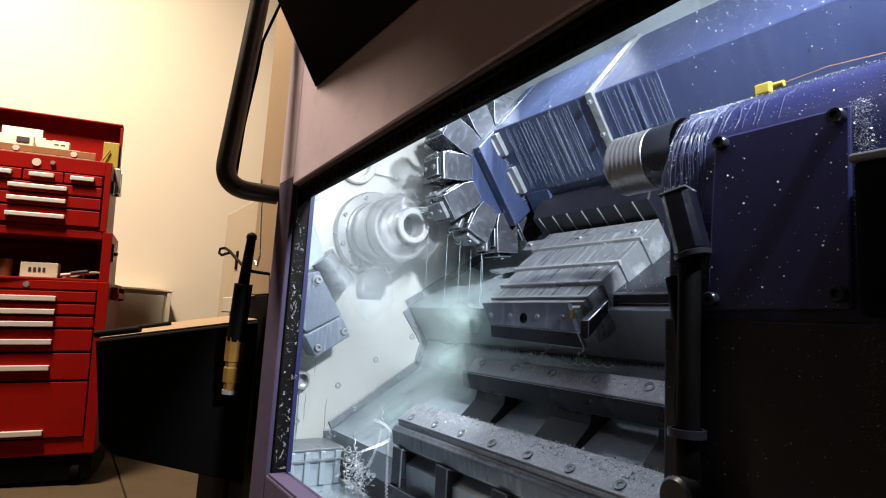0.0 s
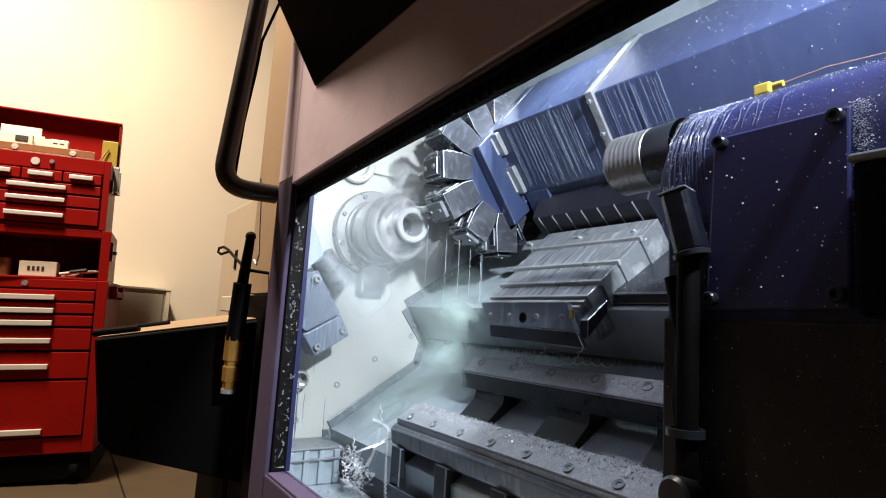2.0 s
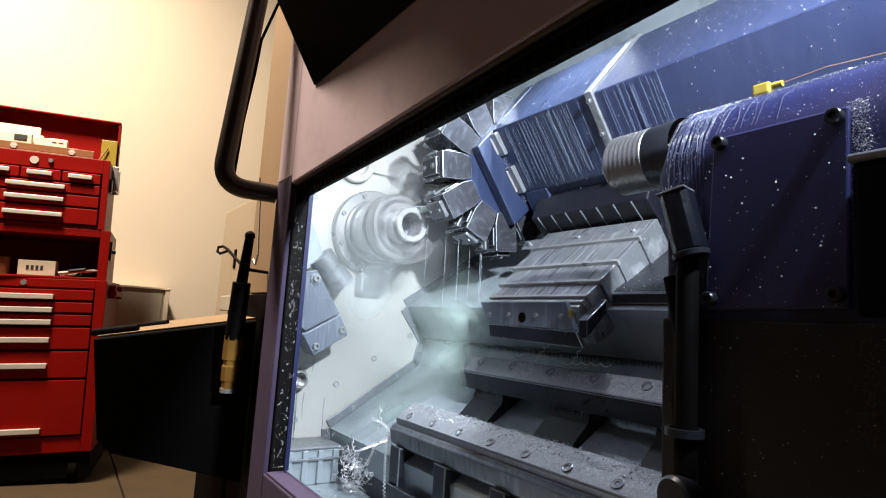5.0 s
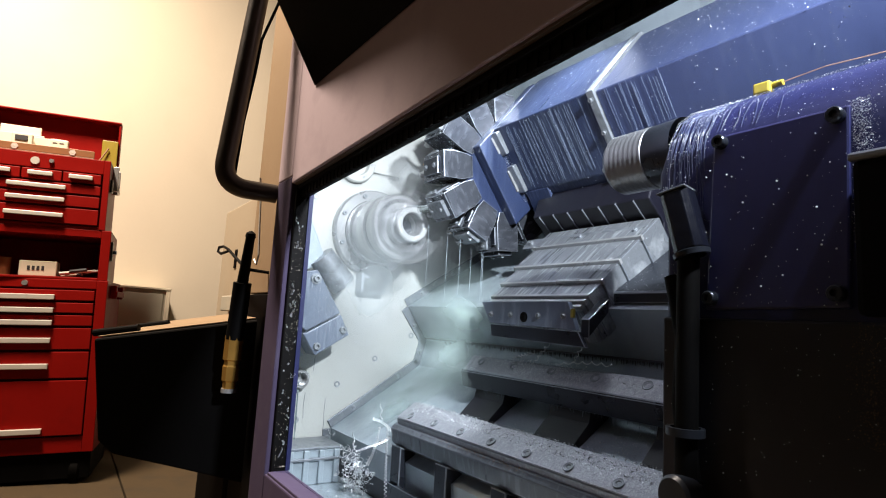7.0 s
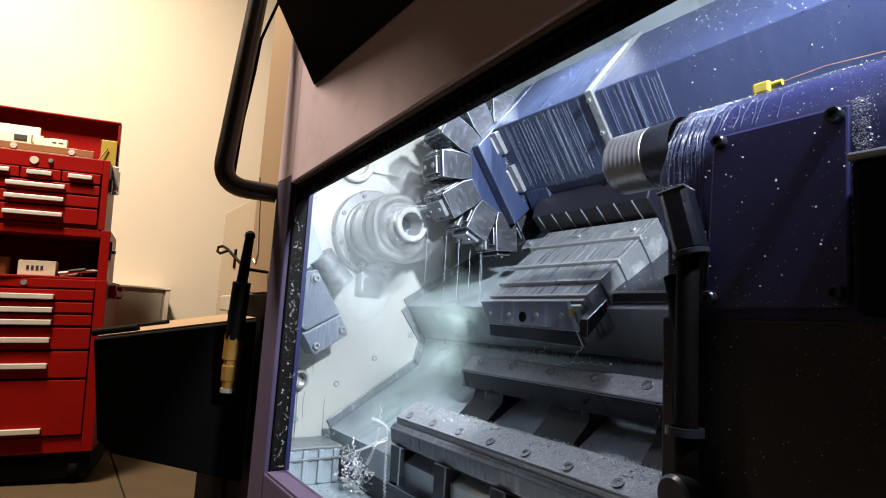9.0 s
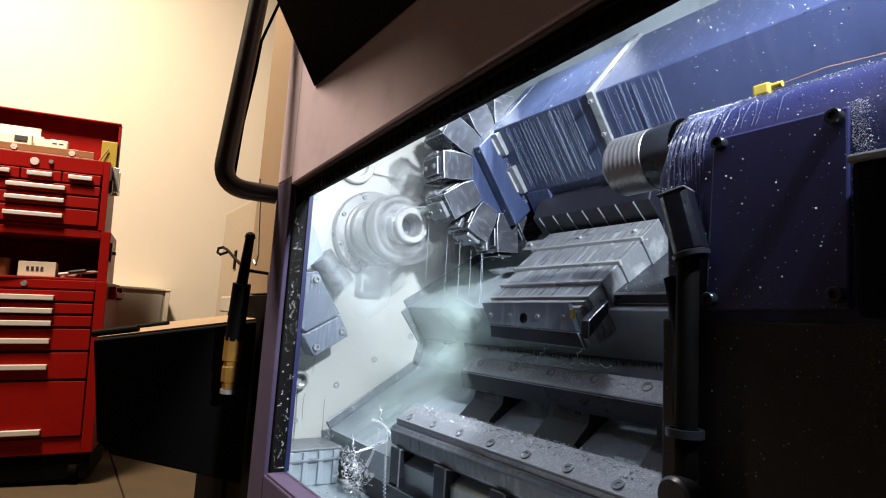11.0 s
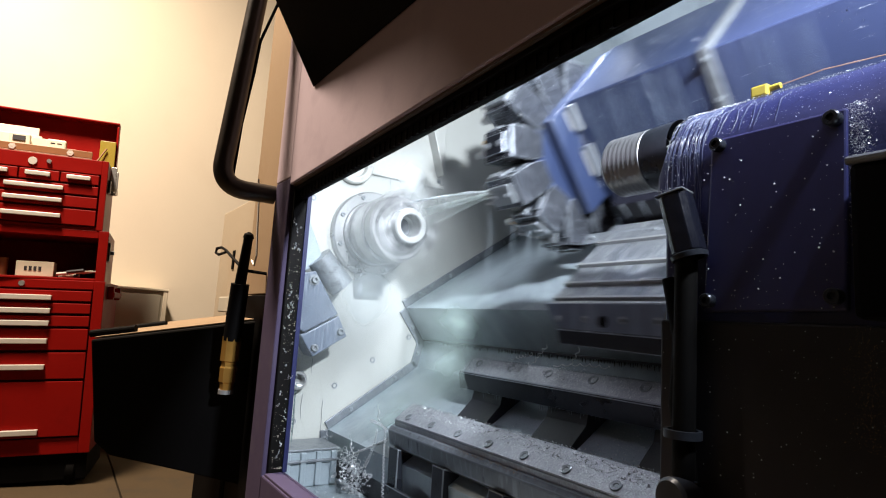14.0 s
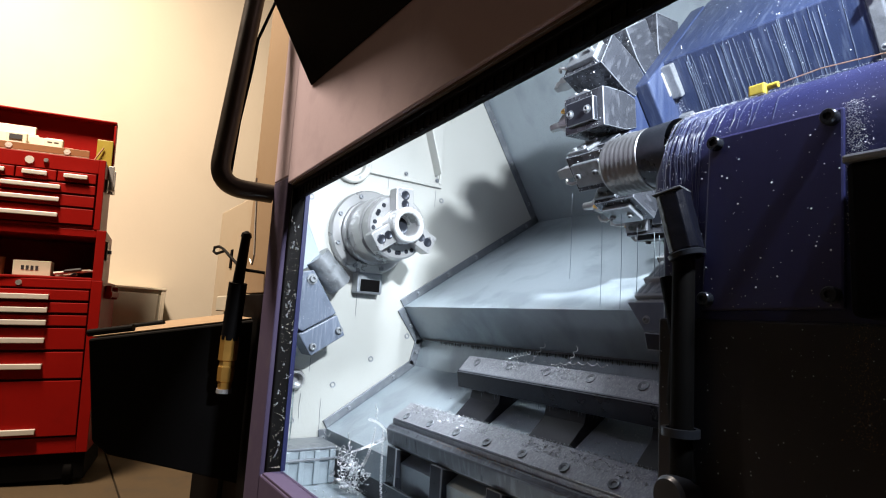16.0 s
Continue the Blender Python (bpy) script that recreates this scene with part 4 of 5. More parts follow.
def tool_cabinet():
    t = thing("tool_cabinet", "red enamelled roller tool cabinet with drawers", "tool cabinet", CAB)
    x1 = 0.0
    x0 = -CW
    for n, q in (("side_panel", (x0, 0.0, 0.16, x0 + 0.05, 0.46, 1.02)), ("side_panel", (x1 - 0.05, 0.0, 0.16, x1, 0.46, 1.02)), ("carcass", (x0 + 0.05, 0.042, 0.16, x1 - 0.05, 0.46, 1.015)), ("bottom_rail", (x0 + 0.05, 0.003, 0.16, x1 - 0.05, 0.04, 0.238)), ("top_rail", (x0 + 0.05, 0.003, 0.975, x1 - 0.05, 0.04, 1.02))):
        part(n, box(*q, 0.003), RED, t)
    zs = [0.972, 0.908, 0.845, 0.780, 0.662, 0.520, 0.240]
    hz = [0.928, 0.862, 0.800, 0.712, 0.585, 0.272]
    for a, b, h in zip(zs, zs[1:], hz):
        drawer(t, x0 + 0.055, x1 - 0.055, b, a, x0 + 0.20, x1 - 0.225, h)
    # added black box stands in for the shade beneath the cabinet
    part("base_frame", box(x0 + 0.01, 0.02, 0.03, x1 - 0.01, 0.45, 0.158, 0.004), BLACK, t, "black box for the shade under the cabinet")
    part("lock", turned([(0, 0.014), (0.008, 0.013), (0.008, 0)], 14, pose(-0.36, 0, 0.997, 0, 0, -90)), STEEL, t)
    part("side_handle", merge(box(0.001, 0.10, 0.93, 0.03, 0.13, 1.0, 0.004), box(0.001, 0.33, 0.93, 0.03, 0.36, 1.0, 0.004), box(0.02, 0.10, 0.94, 0.035, 0.36, 0.97, 0.004)), RED, t)
    for x in (x0 + 0.08, x1 - 0.08):
        for y in (0.07, 0.39):
            c = part("caster", turned([(-0.022, 0), (-0.022, 0.058), (-0.016, 0.064), (0.016, 0.064), (0.022, 0.058), (0.022, 0)], 24, pose(x, y, 0.064)), BLACK, t, "", 0.6)
            part("fork", merge(box(x - 0.034, y - 0.03, 0.05, x - 0.026, y + 0.03, 0.155, 0.002), box(x + 0.026, y - 0.03, 0.05, x + 0.034, y + 0.03, 0.155, 0.002), box(x - 0.034, y - 0.035, 0.15, x + 0.034, y + 0.035, 0.162, 0.002)), DARK, c)
    return t


def tool_riser():
    """Open middle chest with a dark shelf."""
    t = thing("tool_riser", "red open-fronted middle tool chest with a cluttered shelf", "tool chest", CHEST)
    x0, x1 = -CW + 0.02, -0.035
    for n, q in (("side_panel", (x0, 0.02, 1.021, x0 + 0.055, 0.44, 1.285)), ("side_panel", (x1 - 0.045, 0.02, 1.021, x1, 0.44, 1.285)), ("back_panel", (x0 + 0.055, 0.41, 1.021, x1 - 0.045, 0.44, 1.285)), ("top_panel", (x0 + 0.055, 0.023, 1.245, x1 - 0.045, 0.41, 1.285)), ("shelf", (x0 + 0.055, 0.023, 1.021, x1 - 0.045, 0.41, 1.034))):
        part(n, box(*q, 0.003), RED, t)
    part("hasp", merge(box(x1, 0.04, 1.13, x1 + 0.012, 0.075, 1.23, 0.003), box(x1 + 0.01, 0.05, 1.165, x1 + 0.03, 0.065, 1.185, 0.002)), DARK, t)


def tool_chest():
    t = thing("tool_chest", "red enamelled top tool chest with its lid open", "tool chest", CHEST)
    x0, x1 = -CW + 0.035, -0.066
    for n, q in (("side_panel", (x0, 0.02, 1.286, x0 + 0.03, 0.42, 1.662)), ("side_panel", (x1 - 0.03, 0.02, 1.286, x1, 0.42, 1.662)), ("carcass", (x0 + 0.03, 0.057, 1.286, x1 - 0.03, 0.42, 1.655)), ("bottom_rail", (x0 + 0.03, 0.023, 1.286, x1 - 0.03, 0.055, 1.302)), ("top_rail", (x0 + 0.03, 0.023, 1.585, x1 - 0.03, 0.055, 1.662))):
        part(n, box(*q, 0.003), RED, t)
    def dr(a, b, z0, z1, h0, h1, hz):
        d = part("drawer", box(a, 0.014, z0 + 0.004, b, 0.05, z1 - 0.004, 0.003), RED, t)
        part("pull", merge(box(h0, -0.006, hz - 0.010, h1, 0.0, hz + 0.012, 0.003), box(h0, -0.002, hz + 0.005, h1, 0.014, hz + 0.012, 0.002)), CHROME, d, "bright aluminium drawer pull")
    w = (x1 - x0 - 0.07) / 3
    for i in range(3):
        a = x0 + 0.035 + i * w
        dr(a + 0.003, a + w - 0.003, 1.522, 1.582, a + 0.03, a + w - 0.04, 1.553)
    for z0, z1, hz in ((1.463, 1.52, 1.49), (1.395, 1.461, 1.425), (1.303, 1.393, 1.345)):
        dr(x0 + 0.037, x1 - 0.037, z0, z1, x0 + 0.16, x1 - 0.19, hz)
    part("lock", turned([(0, 0.012), (0.01, 0.010), (0.01, 0)], 14, pose(-0.33, 0.02, 1.625, 0, 0, -90)), STEEL, t)
    part("badge", turned([(0, 0.02), (0.004, 0.019), (0.004, 0)], 24, pose(-0.40, 0.02, 1.62, 0, 0, -90)), CHROME, t)
    part("lid", merge(box(x0 - 0.01, 0.40, 1.665, x1 + 0.01, 0.412, 1.965, 0.004), box(x0 - 0.01, 0.34, 1.962, x1 + 0.01, 0.412, 1.973, 0.003), box(x1 - 0.002, 0.34, 1.70, x1 + 0.01, 0.412, 1.95, 0.003), box(x0 - 0.01, 0.34, 1.70, x0 + 0.002, 0.412, 1.95, 0.003)), RED, t)
    part("catch", box(x1, 0.06, 1.50, x1 + 0.014, 0.10, 1.57, 0.003), DARK, t)
    part("side_pull", merge(box(x1, 0.18, 1.53, x1 + 0.03, 0.20, 1.67, 0.004), box(x1, 0.30, 1.53, x1 + 0.03, 0.32, 1.67, 0.004), box(x1 + 0.022, 0.20, 1.53, x1 + 0.034, 0.30, 1.56, 0.003)), STEEL, t)


tool_cabinet()
tool_riser()
tool_chest()


def cabinet_clutter():
    def loose(name, label, category, bm, material, smooth=0.0):
        ob = part(name, bm, material, None, label, smooth, CHEST)
        return tagged(ob, "", category)
    tray = loose("wooden_tray", "long reddish wooden tray on the open chest", "tray", merge(box(-0.62, 0.06, 1.663, -0.15, 0.30, 1.675, 0.002), box(-0.62, 0.06, 1.675, -0.15, 0.072, 1.712, 0.002), box(-0.62, 0.288, 1.675, -0.15, 0.30, 1.712, 0.002)), WOOD)
    for x in (-0.50, -0.25):
        part("latch", turned([(0, 0.017), (0.003, 0.016), (0.003, 0.006), (0.004, 0)], 6, pose(x, 0.06, 1.692, 0, 0, -90)), CHROME, tray)
    loose("card_box", "stack of pale cards and paper leaning in the chest", "paper", merge(box(-0.66, 0.18, 1.677, -0.40, 0.20, 1.79, 0.002), box(-0.60, 0.21, 1.677, -0.42, 0.23, 1.84, 0.002), box(-0.52, 0.14, 1.677, -0.36, 0.155, 1.77, 0.002)), PAPER)
    g = loose("meter_case", "small pale instrument case with a dark green display", "instrument", box(-0.525, 0.10, 1.677, -0.435, 0.13, 1.775, 0.006), PAPER)
    part("display", box(-0.51, 0.096, 1.735, -0.455, 0.10, 1.762, 0.001), MARK, g)
    part("printed_bar", box(-0.51, 0.097, 1.70, -0.46, 0.10, 1.708, 0.0005), GREY, g)
    c = loose("small_case", "small white plastic case with dark printed bars", "case", box(-0.365, 0.12, 1.677, -0.28, 0.16, 1.77, 0.008), PAPER)
    for x in (-0.35, -0.32):
        part("printed_bar", box(x, 0.1185, 1.745, x + 0.02, 0.1195, 1.75, 0.0003), MARK, c)
    loose("pink_note", "faded pink note behind the white case", "note", box(-0.28, 0.17, 1.677, -0.24, 0.174, 1.74, 0.001), mat("pink_paper", (0.6, 0.25, 0.2), 0.8, bump=0.02))
    loose("note_pad", "yellow notepad stuck inside the red lid", "notepad", box(-0.145, 0.32, 1.685, -0.065, 0.339, 1.85, 0.003), YELLOW)
    loose("pencil", "dark brown pencil leaning on the notepad", "pencil", rod((-0.16, 0.30, 1.70), (-0.11, 0.31, 1.80), 0.005, 6), WOOD)
    b = loose("carton", "small white carton with handwritten marks", "box", box(-0.43, 0.07, 1.035, -0.27, 0.17, 1.112, 0.003), PAPER)
    for x in (-0.395, -0.375, -0.355, -0.335):
        part("marking", box(x, 0.068, 1.064, x + 0.012, 0.0695, 1.086, 0.0003), MARK, b)
    loose("tin", "dull brown tin standing on the open shelf", "tin", turned([(0, 0), (0, 0.028), (0.09, 0.028), (0.09, 0)], 24, pose(-0.50, 0.12, 1.035, 0, -90)), WOOD, 0.6)
    rnd = random.Random(8)
    for i in range(9):
        x = -0.26 + rnd.random() * 0.13
        z = 1.040 + 0.012 * (i % 3)
        y = 0.06 + rnd.random() * 0.08
        a = rnd.uniform(-0.6, 0.6)
        m = (CHROME, MARK, PAPER, DARK)[i % 4]
        loose("hand_tool", "small loose hand tool lying on the open shelf", "tool", rod((x, y, z), (x + 0.08 * math.cos(a), y + 0.08 * math.sin(a), z + 0.012), rnd.uniform(0.005, 0.009), 8), m)
    loose("glove_heap", "crumpled black cloth on the open shelf", "cloth", merge(box(-0.66, 0.05, 1.035, -0.56, 0.16, 1.08, 0.018, 3), box(-0.64, 0.08, 1.07, -0.58, 0.14, 1.10, 0.015, 3)), RUBBER)


cabinet_clutter()


def wall_cabinet():
    t = thing("wall_cabinet", "low grey metal cabinet with a pale rim against the wall", "cabinet")
    part("body", box(-4.58, 0.10, 0.0, -4.30, 0.60, 1.015, 0.004), GREY, t)
    part("top_rim", box(-4.585, 0.09, 1.015, -4.28, 0.615, 1.03, 0.003), PAPER, t)
    part("side_rim", box(-4.30, 0.585, 0.0, -4.285, 0.612, 1.015, 0.003), PAPER, t)
    part("door", box(-4.30, 0.12, 0.05, -4.29, 0.57, 0.99, 0.003), GREY, t)


wall_cabinet()


# ---------------------------------------------------------------- swarf, drops, spray
def coil(start, way, turns, r, wire, rnd, wobble=0.3):
    """One curled chip."""
    way = Vector(way)
    d = way.normalized()
    a = d.cross(Vector((0.3, 0.5, 0.81))).normalized()
    c = d.cross(a)
    n = turns * 7
    pts = []
    bend = Vector((rnd.uniform(-1, 1), rnd.uniform(-1, 1), rnd.uniform(-0.5, 0.5))) * wobble * way.length
    for i in range(n + 1):
        s = i / n
        ang = s * turns * 2 * math.pi
        pts.append(Vector(start) + way * s + bend * s * (1 - s) + r * (0.7 + 0.5 * s) * (a * math.cos(ang) + c * math.sin(ang)))
    return tube(pts, wire, 4)


def swarf():
    rnd = random.Random(11)
    for start, way, turns in (((-1.05, 1.058, 0.815), (0.16, 0.02, 0.01), 6), ((-1.22, 1.06, 0.818), (0.07, 0.015, 0.02), 7), ((-1.13, 1.06, 0.815), (0.05, 0.0, 0.05), 4), ((-1.00, 1.06, 0.82), (0.03, 0.0, 0.045), 3), ((-1.44, 0.815, 0.555), (0.06, -0.01, -0.14), 16), ((-1.46, 0.83, 0.58), (-0.13, 0.0, 0.02), 14), ((-1.47, 0.79, 0.60), (-0.10, 0.02, -0.13), 18), ((-1.66, 0.80, 0.55), (0.08, 0.0, -0.12), 4), ((-1.86, 0.665, 0.70), (-0.01, -0.02, -0.30), 34), ((-1.44, 0.80, 0.60), (0.05, -0.02, -0.20), 22), ((-1.62, 0.80, 0.50), (0.16, 0.02, 0.07), 24), ((-1.49, 0.80, 0.66), (0.01, 0.0, -0.05), 2)):
        ob = part("curled_chip", coil(start, way, turns, 0.0035, 0.0012, rnd), CHIP, None, "thin curled bright steel chip on the way cover", 1.0)
        tagged(ob, "", "swarf", "curled chips")
    # tangled nest in the sump corner
    nest = []
    for i in range(26):
        q = Vector((-1.60 + rnd.uniform(-0.05, 0.05), 0.80 + rnd.uniform(-0.03, 0.02), 0.40 + rnd.uniform(0, 0.06)))
        nest.append(coil(q, (rnd.uniform(-0.07, 0.07), rnd.uniform(-0.03, 0.03), rnd.uniform(-0.01, 0.06)), rnd.choice((3, 4, 6)), 0.0045, 0.0008, rnd, 0.7))
    for i in range(10):
        q = Vector((-1.78 + rnd.uniform(-0.06, 0.10), 0.79, 0.47 + rnd.uniform(0, 0.05)))
        nest.append(coil(q, (rnd.uniform(-0.1, 0.1), 0.0, rnd.uniform(-0.10, 0.02)), 2, 0.006, 0.0006, rnd, 0.9))
    for i in range(16):
        q = Vector((-1.62 + rnd.gauss(0, 0.035), 0.80 + rnd.uniform(-0.03, 0.02), 0.40 + rnd.uniform(0, 0.09)))
        nest.append(coil(q, (rnd.uniform(-0.05, 0.05), rnd.uniform(-0.03, 0.03), rnd.uniform(-0.04, 0.05)), 5, 0.004, 0.0010, rnd, 0.6))
    ob = part("swarf_nest", merge(*nest), CHIP, None, "tangled nest of bright steel swarf in the sump", 1.0)
    tagged(ob, "", "swarf", "", "stuff")


swarf()


def speck(bm, p, r, rnd):
    """A tiny irregular bit, four-sided."""
    p = Vector(p)
    vs = [bm.verts.new(p + r * Vector((rnd.uniform(-1, 1), rnd.uniform(-1, 1), rnd.uniform(-1, 1))).normalized() * rnd.uniform(0.6, 1.3)) for _ in range(4)]
    for f in ((0, 1, 2), (0, 1, 3), (0, 2, 3), (1, 2, 3)):
        bm.faces.new([vs[i] for i in f])


def bead(bm, p, r):
    m = Matrix.Translation(p)
    bmesh.ops.create_icosphere(bm, subdivisions=1, radius=r, matrix=m)


def scatter(name, label, count, place, sizes, material, seed, parent=None, beads=False):
    rnd = random.Random(seed)
    bm = bmesh.new()
    for _ in range(count):
        r = sizes[0] + (sizes[1] - sizes[0]) * rnd.random() ** 3
        if beads:
            bead(bm, place(rnd), r)
        else:
            speck(bm, place(rnd), r, rnd)
    ob = part(name, bm, material, parent, label)
    return tagged(ob, "", "", "", "stuff") if parent else tagged(ob, "", "residue", "", "stuff")


def clumped(rnd, a, b, n=9, seed=3):
    """A point between a and b that tends to gather in patches."""
    c = random.Random(seed * 100 + rnd.randrange(n))
    u = min(1, max(0, c.random() + rnd.gauss(0, 0.09)))
    v = min(1, max(0, c.random() + rnd.gauss(0, 0.09)))
    return a + (b - a) * u, v


def on_tail_top(r):
    line = ((0.6845, 1.12), (0.6905, 1.171), (0.711, 1.206), (0.744, 1.2305), (0.80, 1.2525))
    k = r.choice((0, 1, 1, 2, 2, 3, 3, 3))
    a, b, u = line[k], line[k + 1], r.random()
    return (-0.478 + 0.42 * r.random() ** 2.2, a[0] + (b[0] - a[0]) * u, a[1] + (b[1] - a[1]) * u)


scatter("coolant_drops", "pale coolant drops spotting the tailstock cover", 120, lambda r: (r.uniform(-0.415, -0.252), 0.6775, r.uniform(0.94, 1.155)), (0.0003, 0.0013), DROP, 1, beads=True)
scatter("coolant_drops", "pale drops on the dark lower tailstock", 60, lambda r: (r.uniform(-0.47, -0.15), 0.6810, r.uniform(0.60, 0.92)), (0.0003, 0.0010), DROP, 2, beads=True)
scatter("wet_chips", "fine wet chips along the tailstock top", 3600, on_tail_top, (0.0003, 0.0011), CHIP, 3)
scatter("wet_chips", "crusted fine chips beside the tailstock cover", 2400, lambda r: (-0.242 + r.gauss(0, 0.0065), 0.684 + r.uniform(-0.003, 0.0), 0.99 + 0.175 * r.random() ** 0.6), (0.0004, 0.0013), CHIP, 4)
scatter("wet_chips", "fine chips stuck on the rubber window seal", 380, lambda r: (-1.4505, 0.485 + 0.032 * r.random(), 0.52 + 0.68 * clumped(r, 0, 1, 14, 5)[0]), (0.0004, 0.0026), PAPER, 5)
scatter("wet_chips", "fine wet swarf strewn over the way cover", 5200, lambda r: (lambda s: (r.uniform(-1.42, -0.30), 0.85 + 0.036 * s, 0.648 + 0.027 * s))(r.random()), (0.0007, 0.0027), CHIP, 6)
scatter("wet_chips", "fine wet swarf strewn over the short way cover", 2600, lambda r: (lambda s: (r.uniform(-1.40, -0.45), 1.034 + 0.038 * s, 0.769 + 0.041 * s))(r.random()), (0.0006, 0.0022), CHIP, 7)
scatter("wet_chips", "loose chips lying on the chamber slope", 700, lambda r: (lambda s: (r.uniform(-1.5, -0.5), 0.93 + 0.24 * s, 0.586 + 0.151 * s))(r.random()), (0.0010, 0.0035), CHIP, 8)
scatter("chip_heap", "small heaps of bright chips on the short way cover", 700, lambda r: (lambda s: ((-1.20 if r.random() < 0.5 else -1.02) + r.gauss(0, 0.035), 1.045 + 0.03 * s, 0.782 + 0.03 * s + 0.010 * r.random()))(r.random()), (0.0008, 0.0032), CHIP, 15)
scatter("chip_heap", "heap of short bright chips in the sump corner", 520, lambda r: (-1.61 + r.gauss(0, 0.035), 0.79 + r.uniform(-0.02, 0.03), 0.385 + abs(r.gauss(0, 0.045))), (0.0015, 0.0055), CHIP, 13)
scatter("chip_heap", "strewn chips on the sump floor", 400, lambda r: (r.uniform(-1.85, -1.2), r.uniform(0.60, 0.82), 0.383), (0.0010, 0.0045), CHIP, 14)
scatter("wet_chips", "", 500, lambda r: (lambda s: (r.uniform(-0.95, 0.1), 1.106 + 0.184 * s, 1.533 + 0.227 * s))(r.random()), (0.0006, 0.0026), CHIP, 9, CARRIAGE)
scatter("wet_chips", "", 1800, lambda r: (lambda s: (-0.425 + r.gauss(0, 0.012), 1.106 + 0.187 * s, 1.5345 + 0.2265 * s))(r.random()), (0.0006, 0.0022), CHIP, 10, CARRIAGE)
scatter("wet_chips", "", 420, lambda r: (lambda s, u: (-1.34 + 0.38 * u, 1.05 + 0.772 * s * 0.30 + 0.010, 0.972 + 0.636 * s * 0.30 + 0.004 + 0.012 * s))(r.random(), r.random()), (0.0005, 0.0016), CHIP, 12, TELESCOPE)


scatter("wet_chips", "rusty fine chips crusted on the dark lower tailstock", 900, lambda r: (-0.243 + r.gauss(0, 0.010), 0.6812, 0.80 + 0.125 * r.random()), (0.0003, 0.0010), CRUST, 22)
scatter("wet_chips", "wet chips lying on the black clamp block", 160, lambda r: (-0.442 + r.uniform(-0.017, 0.017), 0.655 + r.uniform(-0.017, 0.017), 1.0925 + 0.002 * r.random()), (0.0004, 0.0013), CHIP, 23)
scatter("coolant_drops", "fine bright drops on the navy tailstock shoulder", 260, lambda r: (-0.45 + r.gauss(0, 0.02), 0.684, r.uniform(0.98, 1.16)), (0.0002, 0.0007), DROP, 24, beads=True)
scatter("wet_chips", "bright chips caught on the sump slope", 420, lambda r: (lambda s: (-0.80 + r.gauss(0, 0.10), 0.93 + 0.2 * s, 0.588 + 0.126 * s))(r.random()), (0.0008, 0.0026), CHIP, 25)


scatter("wet_chips", "bright chips and drops stuck inside the door glass", 330, lambda r: (-0.22 + r.gauss(0, 0.16), 0.5203, 1.262 + r.gauss(0, 0.035)), (0.0003, 0.0011), CHIP, 26)
scatter("wet_chips", "wet chips at the window corner of the door glass", 420, lambda r: (-0.185 + r.gauss(0, 0.014), 0.5203, 1.245 + r.gauss(0, 0.03)), (0.0003, 0.0010), CHIP, 27)
scatter("wet_drops", "", 700, lambda r: (lambda q: (r.uniform(-1.41, 0.1), 1.10 + 0.19 * q - 0.0005, 1.535 + 0.227 * q + 0.0005))(r.random()), (0.0003, 0.0012), DROP, 28, CARRIAGE, beads=True)
scatter("wet_chips", "", 900, lambda r: (lambda q: (r.uniform(-0.93, -0.5), 1.115 + 0.185 * q, 1.002 + 0.118 * q))(r.random() ** 2), (0.0005, 0.0024), CHIP, 29, CARRIAGE)
scatter("wet_drops", "", 600, lambda r: (-0.980 + 0.006 * r.random(), 1.10 + 0.18 * r.random(), 0.98 + 0.16 * r.random()), (0.0003, 0.0010), DROP, 30, TELESCOPE, beads=True)
scatter("coolant_drops", "small drops shining on the dark lower tailstock", 260, lambda r: (r.uniform(-0.48, -0.20), 0.6808, 0.60 + 0.32 * r.random()), (0.0002, 0.0007), DROP, 31, beads=True)
scatter("wet_chips", "bright chips caught beside the pipe on the sump slope", 700, lambda r: (lambda q: (-0.72 + r.gauss(0, 0.07), 0.96 + 0.2 * q, 0.606 + 0.126 * q))(r.random()), (0.0008, 0.0030), CHIP, 32)


scatter("wet_drops", "", 3200, lambda r: (lambda q, u: (-1.35 + 0.40 * u, 1.052 + 0.772 * q * 0.33 + 0.016, 0.974 + 0.636 * q * 0.33 + 0.002 + 0.012 * q))(r.random(), r.random()), (0.0004, 0.0013), DROP, 33, TELESCOPE)
scatter("wet_drops", "small wet beads on the folded tool setter", 500, lambda r: (-1.7475, 0.60 + 0.16 * r.random(), 0.86 + 0.17 * r.random()), (0.0004, 0.0014), DROP, 34)
scatter("wet_chips", "bright wet chips clinging to the setter elbow", 260, lambda r: (-1.757 + r.uniform(-0.01, 0.0), 0.745 + r.gauss(0, 0.02), 1.055 + r.gauss(0, 0.02)), (0.0006, 0.0026), CHIP, 35)


def seal_curls():
    """Short curled chips caught on the rubber beside the glass."""
    rnd = random.Random(36)
    curls = []
    for _ in range(36):
        z = 0.53 + 0.64 * rnd.random()
        q = (-1.449, 0.488 + 0.028 * rnd.random(), z)
        curls.append(coil(q, (rnd.uniform(0, 0.004), rnd.uniform(-0.008, 0.008), rnd.uniform(-0.016, 0.016)), 2, 0.0018, 0.0005, rnd, 0.8))
    tagged(part("seal_chips", merge(*curls), CHIP, None, "short curled chips caught on the black window seal", 1.0), "", "swarf", "", "stuff")


seal_curls()

scatter("wet_chips", "rusty chips packed along the ledge of the way cover", 700, lambda r: (-1.02 + r.gauss(0, 0.09), 0.820 + 0.006 * r.random(), 0.603 + 0.012 * r.random()), (0.0006, 0.0024), CRUST, 37)
